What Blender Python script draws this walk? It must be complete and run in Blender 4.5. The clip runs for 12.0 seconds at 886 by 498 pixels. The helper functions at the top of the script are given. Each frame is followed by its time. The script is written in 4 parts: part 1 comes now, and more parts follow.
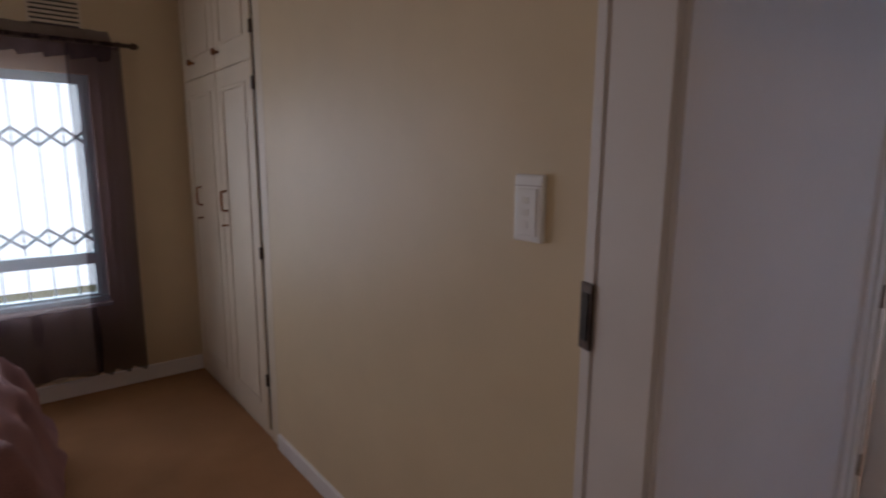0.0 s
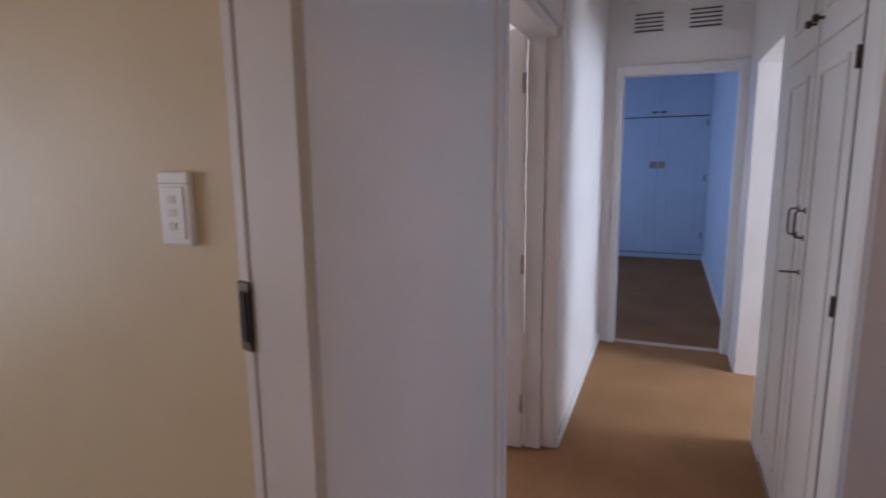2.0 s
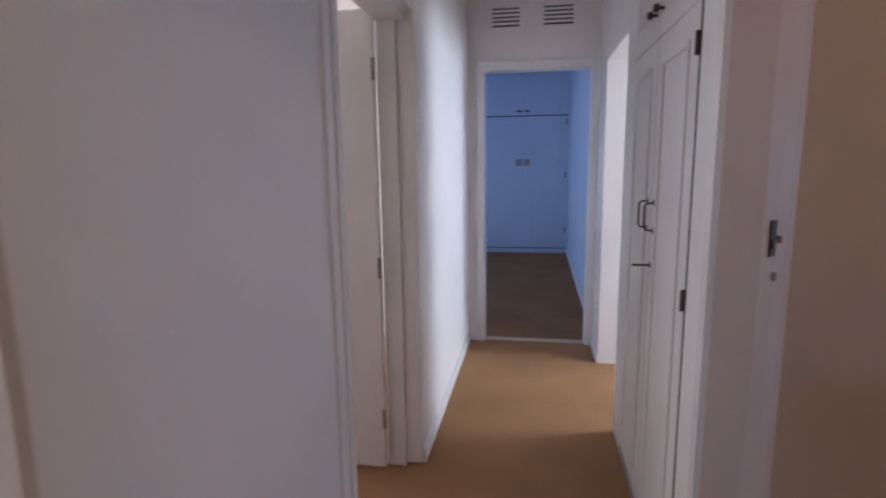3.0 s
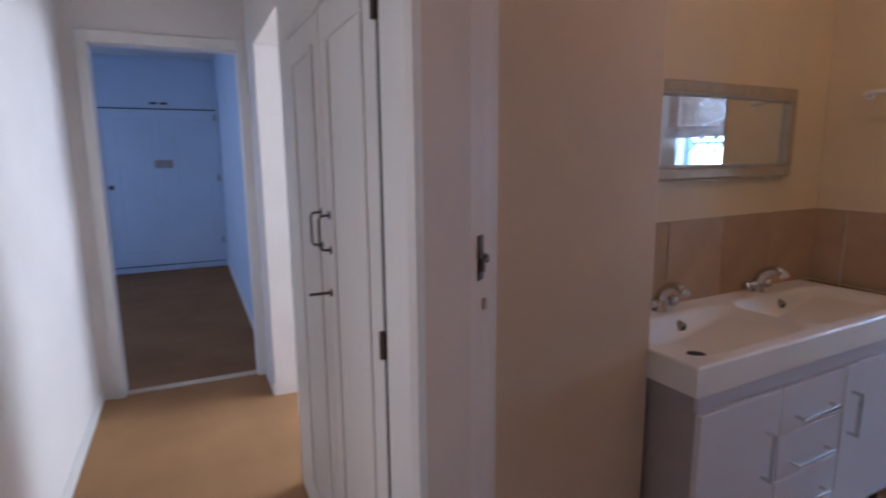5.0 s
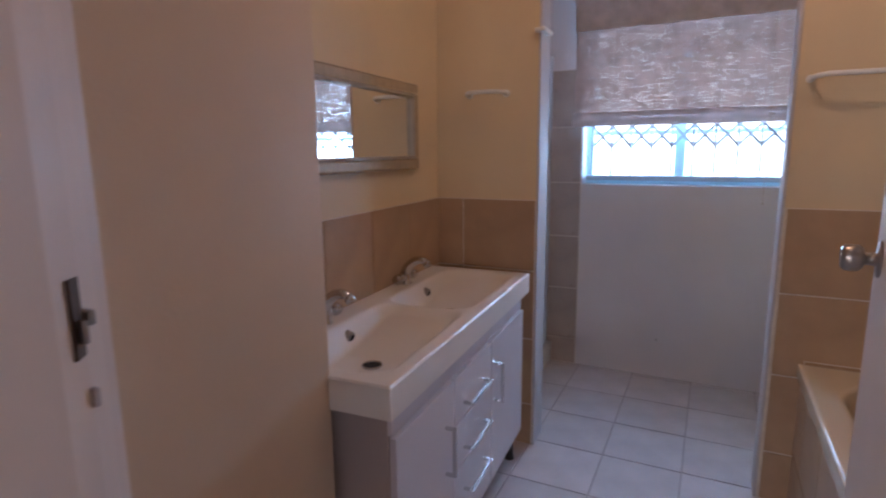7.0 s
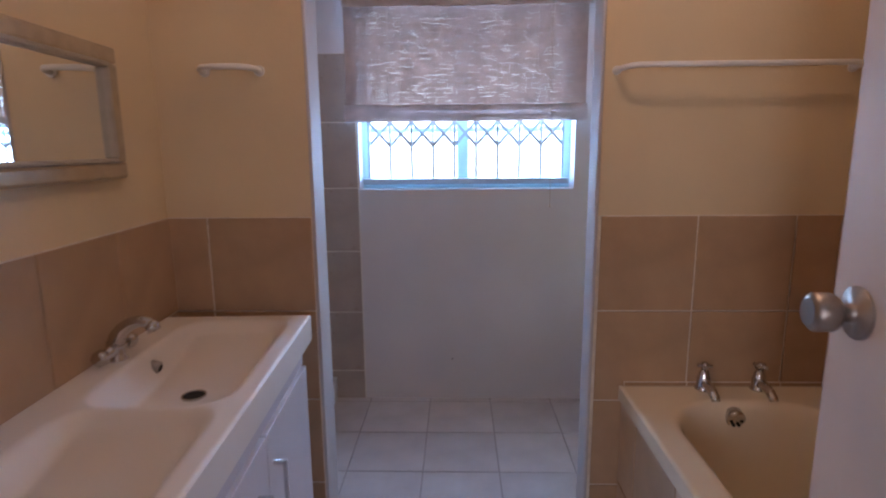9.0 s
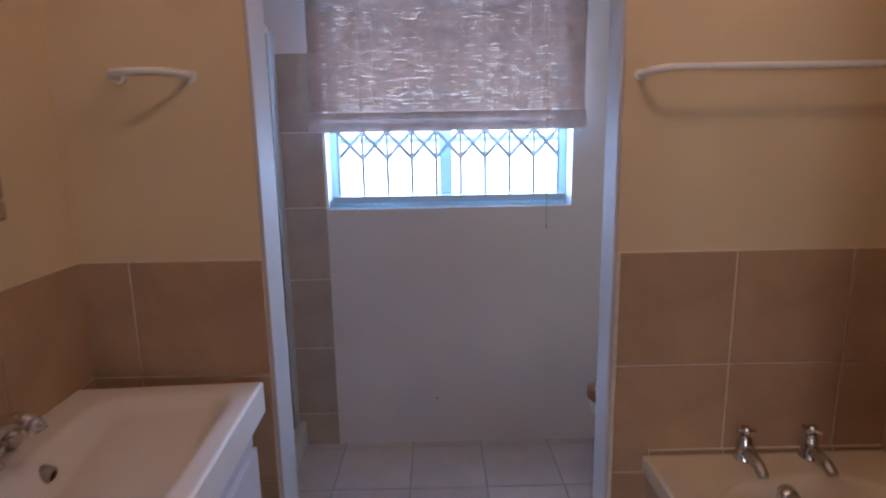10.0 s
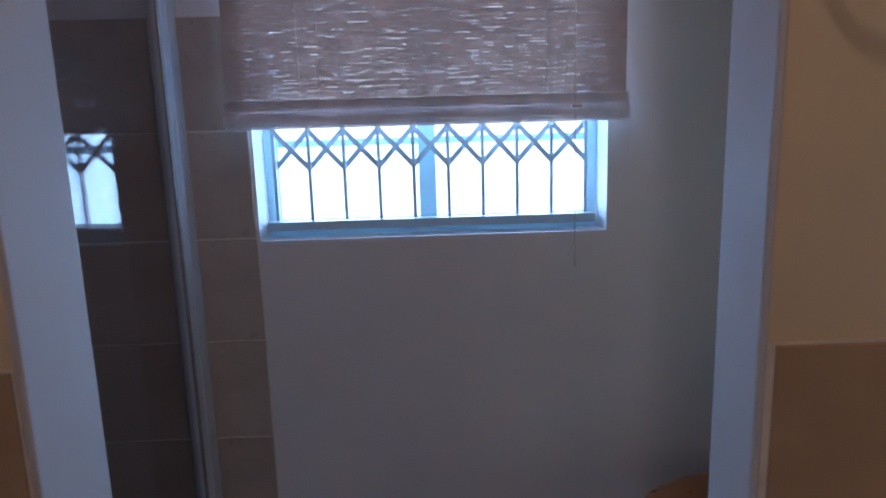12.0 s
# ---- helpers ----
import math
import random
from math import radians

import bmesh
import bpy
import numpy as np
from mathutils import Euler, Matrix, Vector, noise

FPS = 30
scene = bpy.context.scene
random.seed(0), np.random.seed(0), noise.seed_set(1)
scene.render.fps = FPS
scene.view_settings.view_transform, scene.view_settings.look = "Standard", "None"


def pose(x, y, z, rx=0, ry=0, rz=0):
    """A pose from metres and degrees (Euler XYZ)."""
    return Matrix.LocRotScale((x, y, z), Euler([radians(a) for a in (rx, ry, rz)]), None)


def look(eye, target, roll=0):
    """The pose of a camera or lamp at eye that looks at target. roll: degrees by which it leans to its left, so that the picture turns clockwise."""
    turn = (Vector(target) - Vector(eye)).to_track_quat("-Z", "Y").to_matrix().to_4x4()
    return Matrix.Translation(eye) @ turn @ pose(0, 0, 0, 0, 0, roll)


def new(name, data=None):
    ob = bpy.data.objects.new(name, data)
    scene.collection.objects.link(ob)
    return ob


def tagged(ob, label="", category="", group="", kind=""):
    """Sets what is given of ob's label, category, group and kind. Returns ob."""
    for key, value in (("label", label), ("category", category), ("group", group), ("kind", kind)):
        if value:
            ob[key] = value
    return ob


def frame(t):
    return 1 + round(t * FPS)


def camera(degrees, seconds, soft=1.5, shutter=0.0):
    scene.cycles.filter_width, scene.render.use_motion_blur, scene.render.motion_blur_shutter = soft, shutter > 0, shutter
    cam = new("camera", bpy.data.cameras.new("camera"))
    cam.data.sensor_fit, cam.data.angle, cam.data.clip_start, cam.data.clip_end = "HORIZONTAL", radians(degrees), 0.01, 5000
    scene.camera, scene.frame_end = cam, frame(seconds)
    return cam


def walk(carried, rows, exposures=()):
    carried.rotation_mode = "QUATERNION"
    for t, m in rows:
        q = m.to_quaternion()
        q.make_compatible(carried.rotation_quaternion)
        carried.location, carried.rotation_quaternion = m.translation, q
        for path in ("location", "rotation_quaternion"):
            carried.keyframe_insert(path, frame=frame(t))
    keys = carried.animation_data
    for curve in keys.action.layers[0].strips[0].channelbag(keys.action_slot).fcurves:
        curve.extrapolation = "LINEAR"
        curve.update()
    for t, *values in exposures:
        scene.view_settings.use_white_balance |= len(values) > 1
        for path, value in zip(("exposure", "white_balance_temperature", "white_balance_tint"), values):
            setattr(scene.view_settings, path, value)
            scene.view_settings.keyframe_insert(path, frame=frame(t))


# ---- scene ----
cam = camera(78.2, 12.0, soft=2.0, shutter=0.5)
PATH = [
    (0, (0.131, 0.356, 1.469), (1.368, 1.891, 1.132), 0.4),
    (0.5, (0.128, 0.319, 1.482), (1.559, 1.675, 1.147), 0.2),
    (1, (0.141, 0.29, 1.486), (1.742, 1.442, 1.152), -0.1),
    (1.5, (0.166, 0.279, 1.469), (1.886, 1.246, 1.144), -0.5),
    (2, (0.23, 0.26, 1.445), (2.055, 1.01, 1.121), -0.7),
    (2.5, (0.324, 0.237, 1.422), (2.214, 0.805, 1.097), -0.8),
    (3, (0.482, 0.213, 1.419), (2.426, 0.546, 1.088), -0.8),
    (3.2, (0.532, 0.204, 1.416), (2.489, 0.454, 1.086), -0.9),
    (5, (0.985, 0.153, 1.414), (2.774, -0.675, 1.074), -0.5),
    (5.5, (1.075, 0.093, 1.417), (2.707, -1.009, 1.068), -0.7),
    (6, (1.192, 0.05, 1.414), (2.585, -1.341, 1.06), -0.7),
    (6.5, (1.266, 0.014, 1.393), (2.375, -1.612, 1.037), -0.5),
    (7, (1.304, -0.024, 1.389), (2.175, -1.79, 1.036), -0.6),
    (7.5, (1.364, -0.132, 1.366), (2.005, -1.994, 1.015), -0.8),
    (7.7, (1.393, -0.172, 1.372), (1.925, -2.066, 1.011), -0.3),
    (9.3, (1.524, -0.7, 1.407), (1.537, -2.666, 1.042), -0.8),
    (9.5, (1.521, -0.771, 1.432), (1.52, -2.737, 1.065), -0.9),
    (10, (1.539, -0.953, 1.454), (1.516, -2.919, 1.086), -1.0),
    (10.5, (1.526, -1.183, 1.458), (1.514, -3.149, 1.093), -1.3),
    (11, (1.486, -1.377, 1.419), (1.483, -3.349, 1.085), -1.4),
    (11.5, (1.469, -1.591, 1.441), (1.452, -3.56, 1.092), -1.5),
    (12, (1.479, -1.715, 1.408), (1.441, -3.69, 1.098), -1.7),
]
EXPOSURES = [(0, -0.38, 6200, 24), (0.8, -0.05, 6150, 24), (1.5, 0.25, 6100, 23), (3, 0.5, 6100, 22), (5, 0.46, 6150, 22), (6, 0.62, 6200, 24), (7.5, 0.68, 6300, 26), (9.5, 0.74, 6300, 27), (10.5, 0.52, 6200, 26), (11, 0.34, 6050, 25), (12, -0.05, 5800, 21)]
walk(cam, [(t, look(eye, target, roll)) for t, eye, target, roll in PATH], EXPOSURES)

# ---- world and large lights ----
world = bpy.data.worlds.new("world")
scene.world = world
world.use_nodes = True
wn = world.node_tree.nodes
sky = wn.new("ShaderNodeTexSky")
sky.sky_type = "NISHITA"
sky.sun_disc = False
sky.sun_elevation, sky.sun_rotation = radians(62), radians(90)
world.node_tree.links.new(sky.outputs["Color"], wn["Background"].inputs["Color"])
wn["Background"].inputs["Strength"].default_value = 0.1


def area(name, eye, target, sx, sy, watts, colour):
    d = bpy.data.lights.new(name, "AREA")
    d.shape, d.size, d.size_y, d.energy, d.color = "RECTANGLE", sx, sy, watts, colour
    ob = new(name, d)
    ob.matrix_world = look(eye, target)
    return ob


sun_data = bpy.data.lights.new("sun", "SUN")
sun_data.energy, sun_data.angle, sun_data.color = 3.0, radians(0.5), (1, 0.95, 0.88)
new("sun", sun_data).matrix_world = look((0, 0, 10), (-0.47, 0, 9.12))

BLUE = (0.10, 0.34, 1.0)
area("bedroom_window_light", (-0.45, 4.42, 1.24), (-0.45, 0, 1.24), 1.9, 1.36, 36, (0.96, 0.94, 0.98))
# Added fill from the bedroom's unseen west side, for the pier and corridor.
area("bedroom_west_fill_light", (-2.86, 0.75, 1.5), (0, 0.75, 1.3), 1.3, 1.2, 6.0, (1.0, 0.90, 0.86))
area("bathroom_window_light", (1.47, -3.74, 1.62), (1.47, 0, 1.62), 1.12, 0.9, 52, (0.36, 0.64, 1.0))
area("lounge_window_light", (3.75, -3.42, 1.5), (3.75, 0, 1.2), 1.1, 1.3, 68, (0.70, 0.89, 1.0))
area("far_room_window_light", (6.3, 3.42, 1.5), (6.3, 0, 1.4), 1.5, 1.3, 16, BLUE)
# Added fill behind an unseen side room window, to brighten the doorway and corridor.
area("side_room_fill_light", (3.3, 3.42, 1.5), (3.3, 0, 1.3), 1.1, 1.2, 30, (0.92, 0.94, 0.95))
bulb = bpy.data.lights.new("bathroom_ceiling_bulb", "POINT")
bulb.energy, bulb.color, bulb.shadow_soft_size = 12.5, (1.0, 0.67, 0.43), 0.04
new("bathroom_ceiling_bulb", bulb).location = (1.34, -1.72, 2.50)

# ---- materials ----


def mat(name, colour, rough=0.6, vary=0.12, scale=6.0, bump=0.1, fine=120.0, metal=0.0, stain=0.0, coat=0.0, spec=0.5):
    m = bpy.data.materials.new(name)
    m.use_nodes = True
    n, l = m.node_tree.nodes, m.node_tree.links
    p = n["Principled BSDF"]
    tc = n.new("ShaderNodeTexCoord")
    big = n.new("ShaderNodeTexNoise")
    big.inputs["Scale"].default_value, big.inputs["Detail"].default_value = scale, 5
    small = n.new("ShaderNodeTexNoise")
    small.inputs["Scale"].default_value, small.inputs["Detail"].default_value = fine, 3
    for t in (big, small):
        l.new(tc.outputs["Object"], t.inputs["Vector"])
    ramp = n.new("ShaderNodeValToRGB")
    c = Vector(colour)
    lo, hi = c * (1 - vary), c * (1 + vary * 0.6)
    ramp.color_ramp.elements[0].position, ramp.color_ramp.elements[1].position = 0.3, 0.7
    ramp.color_ramp.elements[0].color = (*lo, 1)
    ramp.color_ramp.elements[1].color = (*[min(1, v) for v in hi], 1)
    l.new(big.outputs["Fac"], ramp.inputs["Fac"])
    l.new(ramp.outputs["Color"], p.inputs["Base Color"])
    rr = n.new("ShaderNodeMapRange")
    rr.inputs["To Min"].default_value, rr.inputs["To Max"].default_value = max(0.02, rough - 0.08), min(1, rough + 0.08)
    l.new(small.outputs["Fac"], rr.inputs["Value"])
    l.new(rr.outputs["Result"], p.inputs["Roughness"])
    b = n.new("ShaderNodeBump")
    b.inputs["Strength"].default_value, b.inputs["Distance"].default_value = bump, 0.004
    l.new(small.outputs["Fac"], b.inputs["Height"])
    l.new(b.outputs["Normal"], p.inputs["Normal"])
    p.inputs["Metallic"].default_value = metal
    p.inputs["Coat Weight"].default_value = coat
    p.inputs["Specular IOR Level"].default_value = spec
    return m


def carpet(name, colour):
    m = mat(name, colour, 0.95, 0.16, 2.2, 0.5, 260, spec=0.1)
    n, l = m.node_tree.nodes, m.node_tree.links
    w = n.new("ShaderNodeTexWave")
    w.bands_direction = "Y"
    w.inputs["Scale"].default_value, w.inputs["Distortion"].default_value, w.inputs["Detail Scale"].default_value = 42, 1.2, 3
    l.new(n["Texture Coordinate"].outputs["Object"], w.inputs["Vector"])
    b = n.new("ShaderNodeBump")
    b.inputs["Strength"].default_value, b.inputs["Distance"].default_value = 0.22, 0.003
    l.new(w.outputs["Fac"], b.inputs["Height"])
    l.new(n["Bump"].outputs["Normal"], b.inputs["Normal"])
    l.new(b.outputs["Normal"], n["Principled BSDF"].inputs["Normal"])
    mix = n.new("ShaderNodeMix")
    mix.data_type, mix.blend_type = "RGBA", "MULTIPLY"
    mix.inputs["Factor"].default_value = 0.12
    l.new(n["Color Ramp"].outputs["Color"], mix.inputs["A"])
    l.new(w.outputs["Color"], mix.inputs["B"])
    l.new(mix.outputs["Result"], n["Principled BSDF"].inputs["Base Color"])
    return m


def per_piece(m, amount=0.12):
    """Vary a piece material's brightness from piece to piece."""
    n, l = m.node_tree.nodes, m.node_tree.links
    info = n.new("ShaderNodeObjectInfo")
    r = n.new("ShaderNodeMapRange")
    r.inputs["To Min"].default_value, r.inputs["To Max"].default_value = 1 - amount, 1 + amount
    l.new(info.outputs["Random"], r.inputs["Value"])
    hsv = n.new("ShaderNodeHueSaturation")
    l.new(r.outputs["Result"], hsv.inputs["Value"])
    l.new(n["Color Ramp"].outputs["Color"], hsv.inputs["Color"])
    l.new(hsv.outputs["Color"], n["Principled BSDF"].inputs["Base Color"])
    return m


def glass(name, tint=(1, 1, 1), rough=0.0, see=0.9):
    m = bpy.data.materials.new(name)
    m.use_nodes = True
    n, l = m.node_tree.nodes, m.node_tree.links
    n.remove(n["Principled BSDF"])
    g, t, mx, lw = n.new("ShaderNodeBsdfGlossy"), n.new("ShaderNodeBsdfTransparent"), n.new("ShaderNodeMixShader"), n.new("ShaderNodeLayerWeight")
    lw.inputs["Blend"].default_value = 0.5
    power, fr = n.new("ShaderNodeMath"), n.new("ShaderNodeMapRange")
    power.operation = "POWER"
    power.inputs[1].default_value = 5
    l.new(lw.outputs["Facing"], power.inputs[0])
    l.new(power.outputs["Value"], fr.inputs["Value"])
    fr.inputs["To Min"].default_value = 0.04
    g.inputs["Roughness"].default_value = rough
    t.inputs["Color"].default_value = (*[see * c for c in tint], 1)
    l.new(fr.outputs["Result"], mx.inputs["Fac"])
    l.new(t.outputs["BSDF"], mx.inputs[1])
    l.new(g.outputs["BSDF"], mx.inputs[2])
    l.new(mx.outputs["Shader"], n["Material Output"].inputs["Surface"])
    return m


def sheer(name, colour, see):
    m = mat(name, colour, 0.9, 0.2, 14, 0.2, 300)
    n, l = m.node_tree.nodes, m.node_tree.links
    t, mx, tl, m2 = n.new("ShaderNodeBsdfTransparent"), n.new("ShaderNodeMixShader"), n.new("ShaderNodeBsdfTranslucent"), n.new("ShaderNodeMixShader")
    tl.inputs["Color"].default_value = (*colour, 1)
    m2.inputs["Fac"].default_value = 0.35
    l.new(n["Principled BSDF"].outputs["BSDF"], m2.inputs[1])
    l.new(tl.outputs["BSDF"], m2.inputs[2])
    mx.inputs["Fac"].default_value = see
    l.new(m2.outputs["Shader"], mx.inputs[1])
    l.new(t.outputs["BSDF"], mx.inputs[2])
    l.new(mx.outputs["Shader"], n["Material Output"].inputs["Surface"])
    return m


CREAM = mat("cream_wall_paint", (0.66, 0.53, 0.34), 0.5, 0.06, 2.5, 0.12, 90)
BATH_CREAM = mat("bathroom_cream_paint", (0.71, 0.57, 0.37), 0.5, 0.06, 2.5, 0.12, 90)
# Bathroom cream with the corridor's pinkish light mixed into the pier's colour.
PIER = mat("pink_lit_pier_cream", (0.68, 0.53, 0.39), 0.5, 0.06, 2.5, 0.12, 90)
WHITE = mat("white_wall_paint", (0.82, 0.77, 0.75), 0.5, 0.05, 2.5, 0.12, 90)
CEIL = mat("white_ceiling_paint", (0.78, 0.75, 0.70), 0.8, 0.05, 3, 0.1, 60)
GLOSS = mat("white_gloss_paint", (0.76, 0.74, 0.72), 0.42, 0.05, 3, 0.015, 180, spec=0.3)
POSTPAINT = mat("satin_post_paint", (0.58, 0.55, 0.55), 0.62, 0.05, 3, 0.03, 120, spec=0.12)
FRAMEPAINT = mat("pale_frame_paint", (0.62, 0.56, 0.51), 0.5, 0.06, 3, 0.03, 120, spec=0.3)
# Darker and beiger than the white gloss of the architrave.
JAMB = mat("beige_jamb", (0.66, 0.55, 0.48), 0.5, 0.06, 3, 0.03, 120, spec=0.3)
# The far bedroom's blue daylight cast is mixed into this colour.
FAR_BLUECAST = mat("blue_cast_paint", (0.52, 0.62, 0.72), 0.5, 0.05, 2.5, 0.08, 90, spec=0.3)
WARDROBE = mat("cream_gloss_paint", (0.70, 0.60, 0.46), 0.4, 0.06, 3, 0.02, 180)
CARPET = carpet("tan_ribbed_carpet", (0.40, 0.215, 0.105))
GREYCARPET = carpet("brown_grey_carpet", (0.33, 0.165, 0.075))
TILE = per_piece(mat("tan_wall_tile", (0.46, 0.305, 0.185), 0.34, 0.12, 7, 0.05, 30), 0.06)
FLOORTILE = per_piece(mat("pale_floor_tile", (0.62, 0.55, 0.53), 0.2, 0.10, 6, 0.05, 25), 0.05)
SHOWERTILE = per_piece(mat("taupe_shower_tile", (0.45, 0.355, 0.30), 0.3, 0.10, 7, 0.05, 30), 0.06)
GROUT = mat("pale_grout", (0.74, 0.66, 0.56), 0.9, 0.15, 30, 0.3, 200)
CERAMIC = mat("white_ceramic", (0.80, 0.76, 0.72), 0.34, 0.03, 3, 0.0, 20, spec=0.3)
TUB = mat("ivory_acrylic", (0.78, 0.68, 0.52), 0.16, 0.04, 3, 0.0, 20, coat=0.3)
CABINET = mat("white_gloss_board", (0.64, 0.61, 0.65), 0.42, 0.03, 3, 0.02, 20, spec=0.35)
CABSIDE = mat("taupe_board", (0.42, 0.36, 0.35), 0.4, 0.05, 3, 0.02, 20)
CHROME = mat("chrome", (0.62, 0.61, 0.61), 0.08, 0.05, 20, 0.0, 20, metal=1.0)
STEEL = mat("dull_steel", (0.36, 0.33, 0.31), 0.42, 0.2, 40, 0.1, 200, metal=1.0)
BRONZE = mat("aged_bronze", (0.10, 0.07, 0.055), 0.45, 0.25, 40, 0.1, 200, metal=0.7)
COPPER = mat("copper_knob", (0.36, 0.16, 0.07), 0.4, 0.2, 40, 0.1, 200, metal=0.7)
KNOB = mat("brushed_steel", (0.40, 0.36, 0.33), 0.38, 0.1, 30, 0.05, 200, metal=1.0)
DARK = mat("dark_recess", (0.02, 0.018, 0.016), 0.8)
PLASTIC = mat("white_plastic", (0.80, 0.79, 0.77), 0.35, 0.03, 4, 0.02, 40)
GOLDFRAME = mat("champagne_frame", (0.44, 0.34, 0.22), 0.42, 0.12, 25, 0.15, 150, metal=0.15)
SILVER = mat("silver_beading", (0.46, 0.41, 0.34), 0.5, 0.1, 25, 0.05, 150, metal=0.35)
MIRROR = mat("mirror_glass", (0.88, 0.90, 0.88), 0.03, 0.0, 2, 0.0, 10, metal=1.0)
MIRROR.node_tree.nodes["Map Range"].inputs["To Max"].default_value = 0.025

CORD = mat("cream_cord", (0.56, 0.46, 0.4), 0.8)
# White bars and frames; the cyan of the backlight is put into both colours.
BARS = mat("backlit_white_bar", (0.42, 0.50, 0.55), 0.4, 0.05, 10, 0.05, 100)
ALU = mat("cyan_lit_white_aluminium", (0.56, 0.80, 0.86), 0.35, 0.04, 10, 0.02, 100)
SHOWERFRAME = mat("satin_shower_frame", (0.60, 0.60, 0.64), 0.35, 0.06, 10, 0.02, 100, metal=0.3)
SEATWOOD = mat("orange_pine", (0.33, 0.105, 0.03), 0.3, 0.2, 6, 0.0, 40)
BLANKET = mat("mauve_blanket", (0.27, 0.13, 0.12), 0.95, 0.25, 5, 0.8, 160)
BEDBASE = mat("dark_bed_base", (0.10, 0.06, 0.05), 0.9, 0.2, 8, 0.4, 200)
# One cloth in two colours: dark off the window, paled by daylight before it.
SHADED_VOILE = sheer("purple_voile_shaded", (0.10, 0.06, 0.07), 0.26)
BACKLIT_VOILE = sheer("purple_voile_backlit", (0.42, 0.36, 0.37), 0.62)
REED = sheer("woven_reed", (0.57, 0.435, 0.385), 0.0)
REED.node_tree.nodes["Mix Shader.001"].inputs["Fac"].default_value = 0.37
REEDPALE = sheer("pale_reed", (0.70, 0.61, 0.60), 0.0)
REEDPALE.node_tree.nodes["Mix Shader.001"].inputs["Fac"].default_value = 0.15
PANE = glass("clear_glass", (0.96, 1, 1), 0.0, 0.95)
SHOWERGLASS = glass("shower_glass", (0.94, 0.93, 0.95), 0.0, 0.9)
VENTDARK = mat("vent_shadow", (0.05, 0.045, 0.04), 0.9)

# ---- mesh helpers ----


def box(bm, x0, x1, y0, y1, z0, z1):
    v = [bm.verts.new((x, y, z)) for x in (x0, x1) for y in (y0, y1) for z in (z0, z1)]
    for f in ((0, 1, 3, 2), (4, 6, 7, 5), (0, 4, 5, 1), (2, 3, 7, 6), (0, 2, 6, 4), (1, 5, 7, 3)):
        bm.faces.new([v[i] for i in f])
    return bm


def rbox(x0, x1, y0, y1, z0, z1, r=0.004, seg=2):
    bm = box(bmesh.new(), min(x0, x1), max(x0, x1), min(y0, y1), max(y0, y1), z0, z1)
    if r:
        bmesh.ops.bevel(bm, geom=bm.edges[:], offset=r, segments=seg, profile=0.5, affect="EDGES")
    return bm


def prism(plan, z0, z1):
    bm = bmesh.new()
    lo, hi = [[bm.verts.new((x, y, z)) for x, y in plan] for z in (z0, z1)]
    bm.faces.new(lo[::-1]), bm.faces.new(hi)
    for i in range(len(plan)):
        j = (i + 1) % len(plan)
        bm.faces.new((lo[i], lo[j], hi[j], hi[i]))
    return bm


def tube(bm, pts, r, n=10):
    """A round bar along a line of points; r is one radius or one per point."""
    pts = [Vector(p) for p in pts]
    rs = r if isinstance(r, (list, tuple)) else [r] * len(pts)
    rings, side = [], None
    for i, p in enumerate(pts):
        d = (pts[min(i + 1, len(pts) - 1)] - pts[max(i - 1, 0)]).normalized()
        if side is None:
            side = d.orthogonal().normalized()
        side = (side - d * side.dot(d)).normalized()
        up = d.cross(side)
        rings.append([bm.verts.new(p + rs[i] * (math.cos(a) * side + math.sin(a) * up)) for a in [2 * math.pi * k / n for k in range(n)]])
    for a, b in zip(rings, rings[1:]):
        for k in range(n):
            f = bm.faces.new((a[k], a[(k + 1) % n], b[(k + 1) % n], b[k]))
            f.smooth = True
    bm.faces.new(rings[0][::-1]), bm.faces.new(rings[-1])
    return bm


def arc(c, r, a0, a1, u, v, n=8):
    """Points on an arc round c in the plane of u and v."""
    c, u, v = Vector(c), Vector(u), Vector(v)
    return [c + r * (math.cos(radians(a0 + (a1 - a0) * k / n)) * u + math.sin(radians(a0 + (a1 - a0) * k / n)) * v) for k in range(n + 1)]


def part(name, bm, material, parent=None, label=""):
    bmesh.ops.recalc_face_normals(bm, faces=bm.faces)
    me = bpy.data.meshes.new(name)
    bm.to_mesh(me)
    bm.free()
    me.materials.append(material)
    ob = new(name, me)
    if parent:
        ob.parent = parent
    if label:
        ob["label"] = label
    return ob


def thing(name, label, category, group="", at=(0, 0, 0)):
    ob = new(name)
    ob.empty_display_size = 0.1
    ob.location = at
    return tagged(ob, label, category, group)


def structure(name, bm, material, label=""):
    return tagged(part(name, bm, material), label, kind="structure")


def wall(name, axis, c0, c1, a0, a1, z0, z1, openings=(), material=None, label=""):
    """A wall across axis from c0 to c1, running from a0 to a1, with openings (a0, a1, z0, z1) through it."""
    bm = bmesh.new()
    cuts = sorted({a0, a1, *[o[0] for o in openings], *[o[1] for o in openings]})
    for s, e in zip(cuts, cuts[1:]):
        z = z0
        for o in sorted([o for o in openings if o[0] <= s and o[1] >= e], key=lambda o: o[2]) + [(0, 0, z1, z1)]:
            if o[2] > z:
                box(bm, *((c0, c1, s, e) if axis == "x" else (s, e, c0, c1)), z, o[2])
            z = o[3]
    bmesh.ops.remove_doubles(bm, verts=bm.verts, dist=1e-5)
    return structure(name, bm, material or WHITE, label)


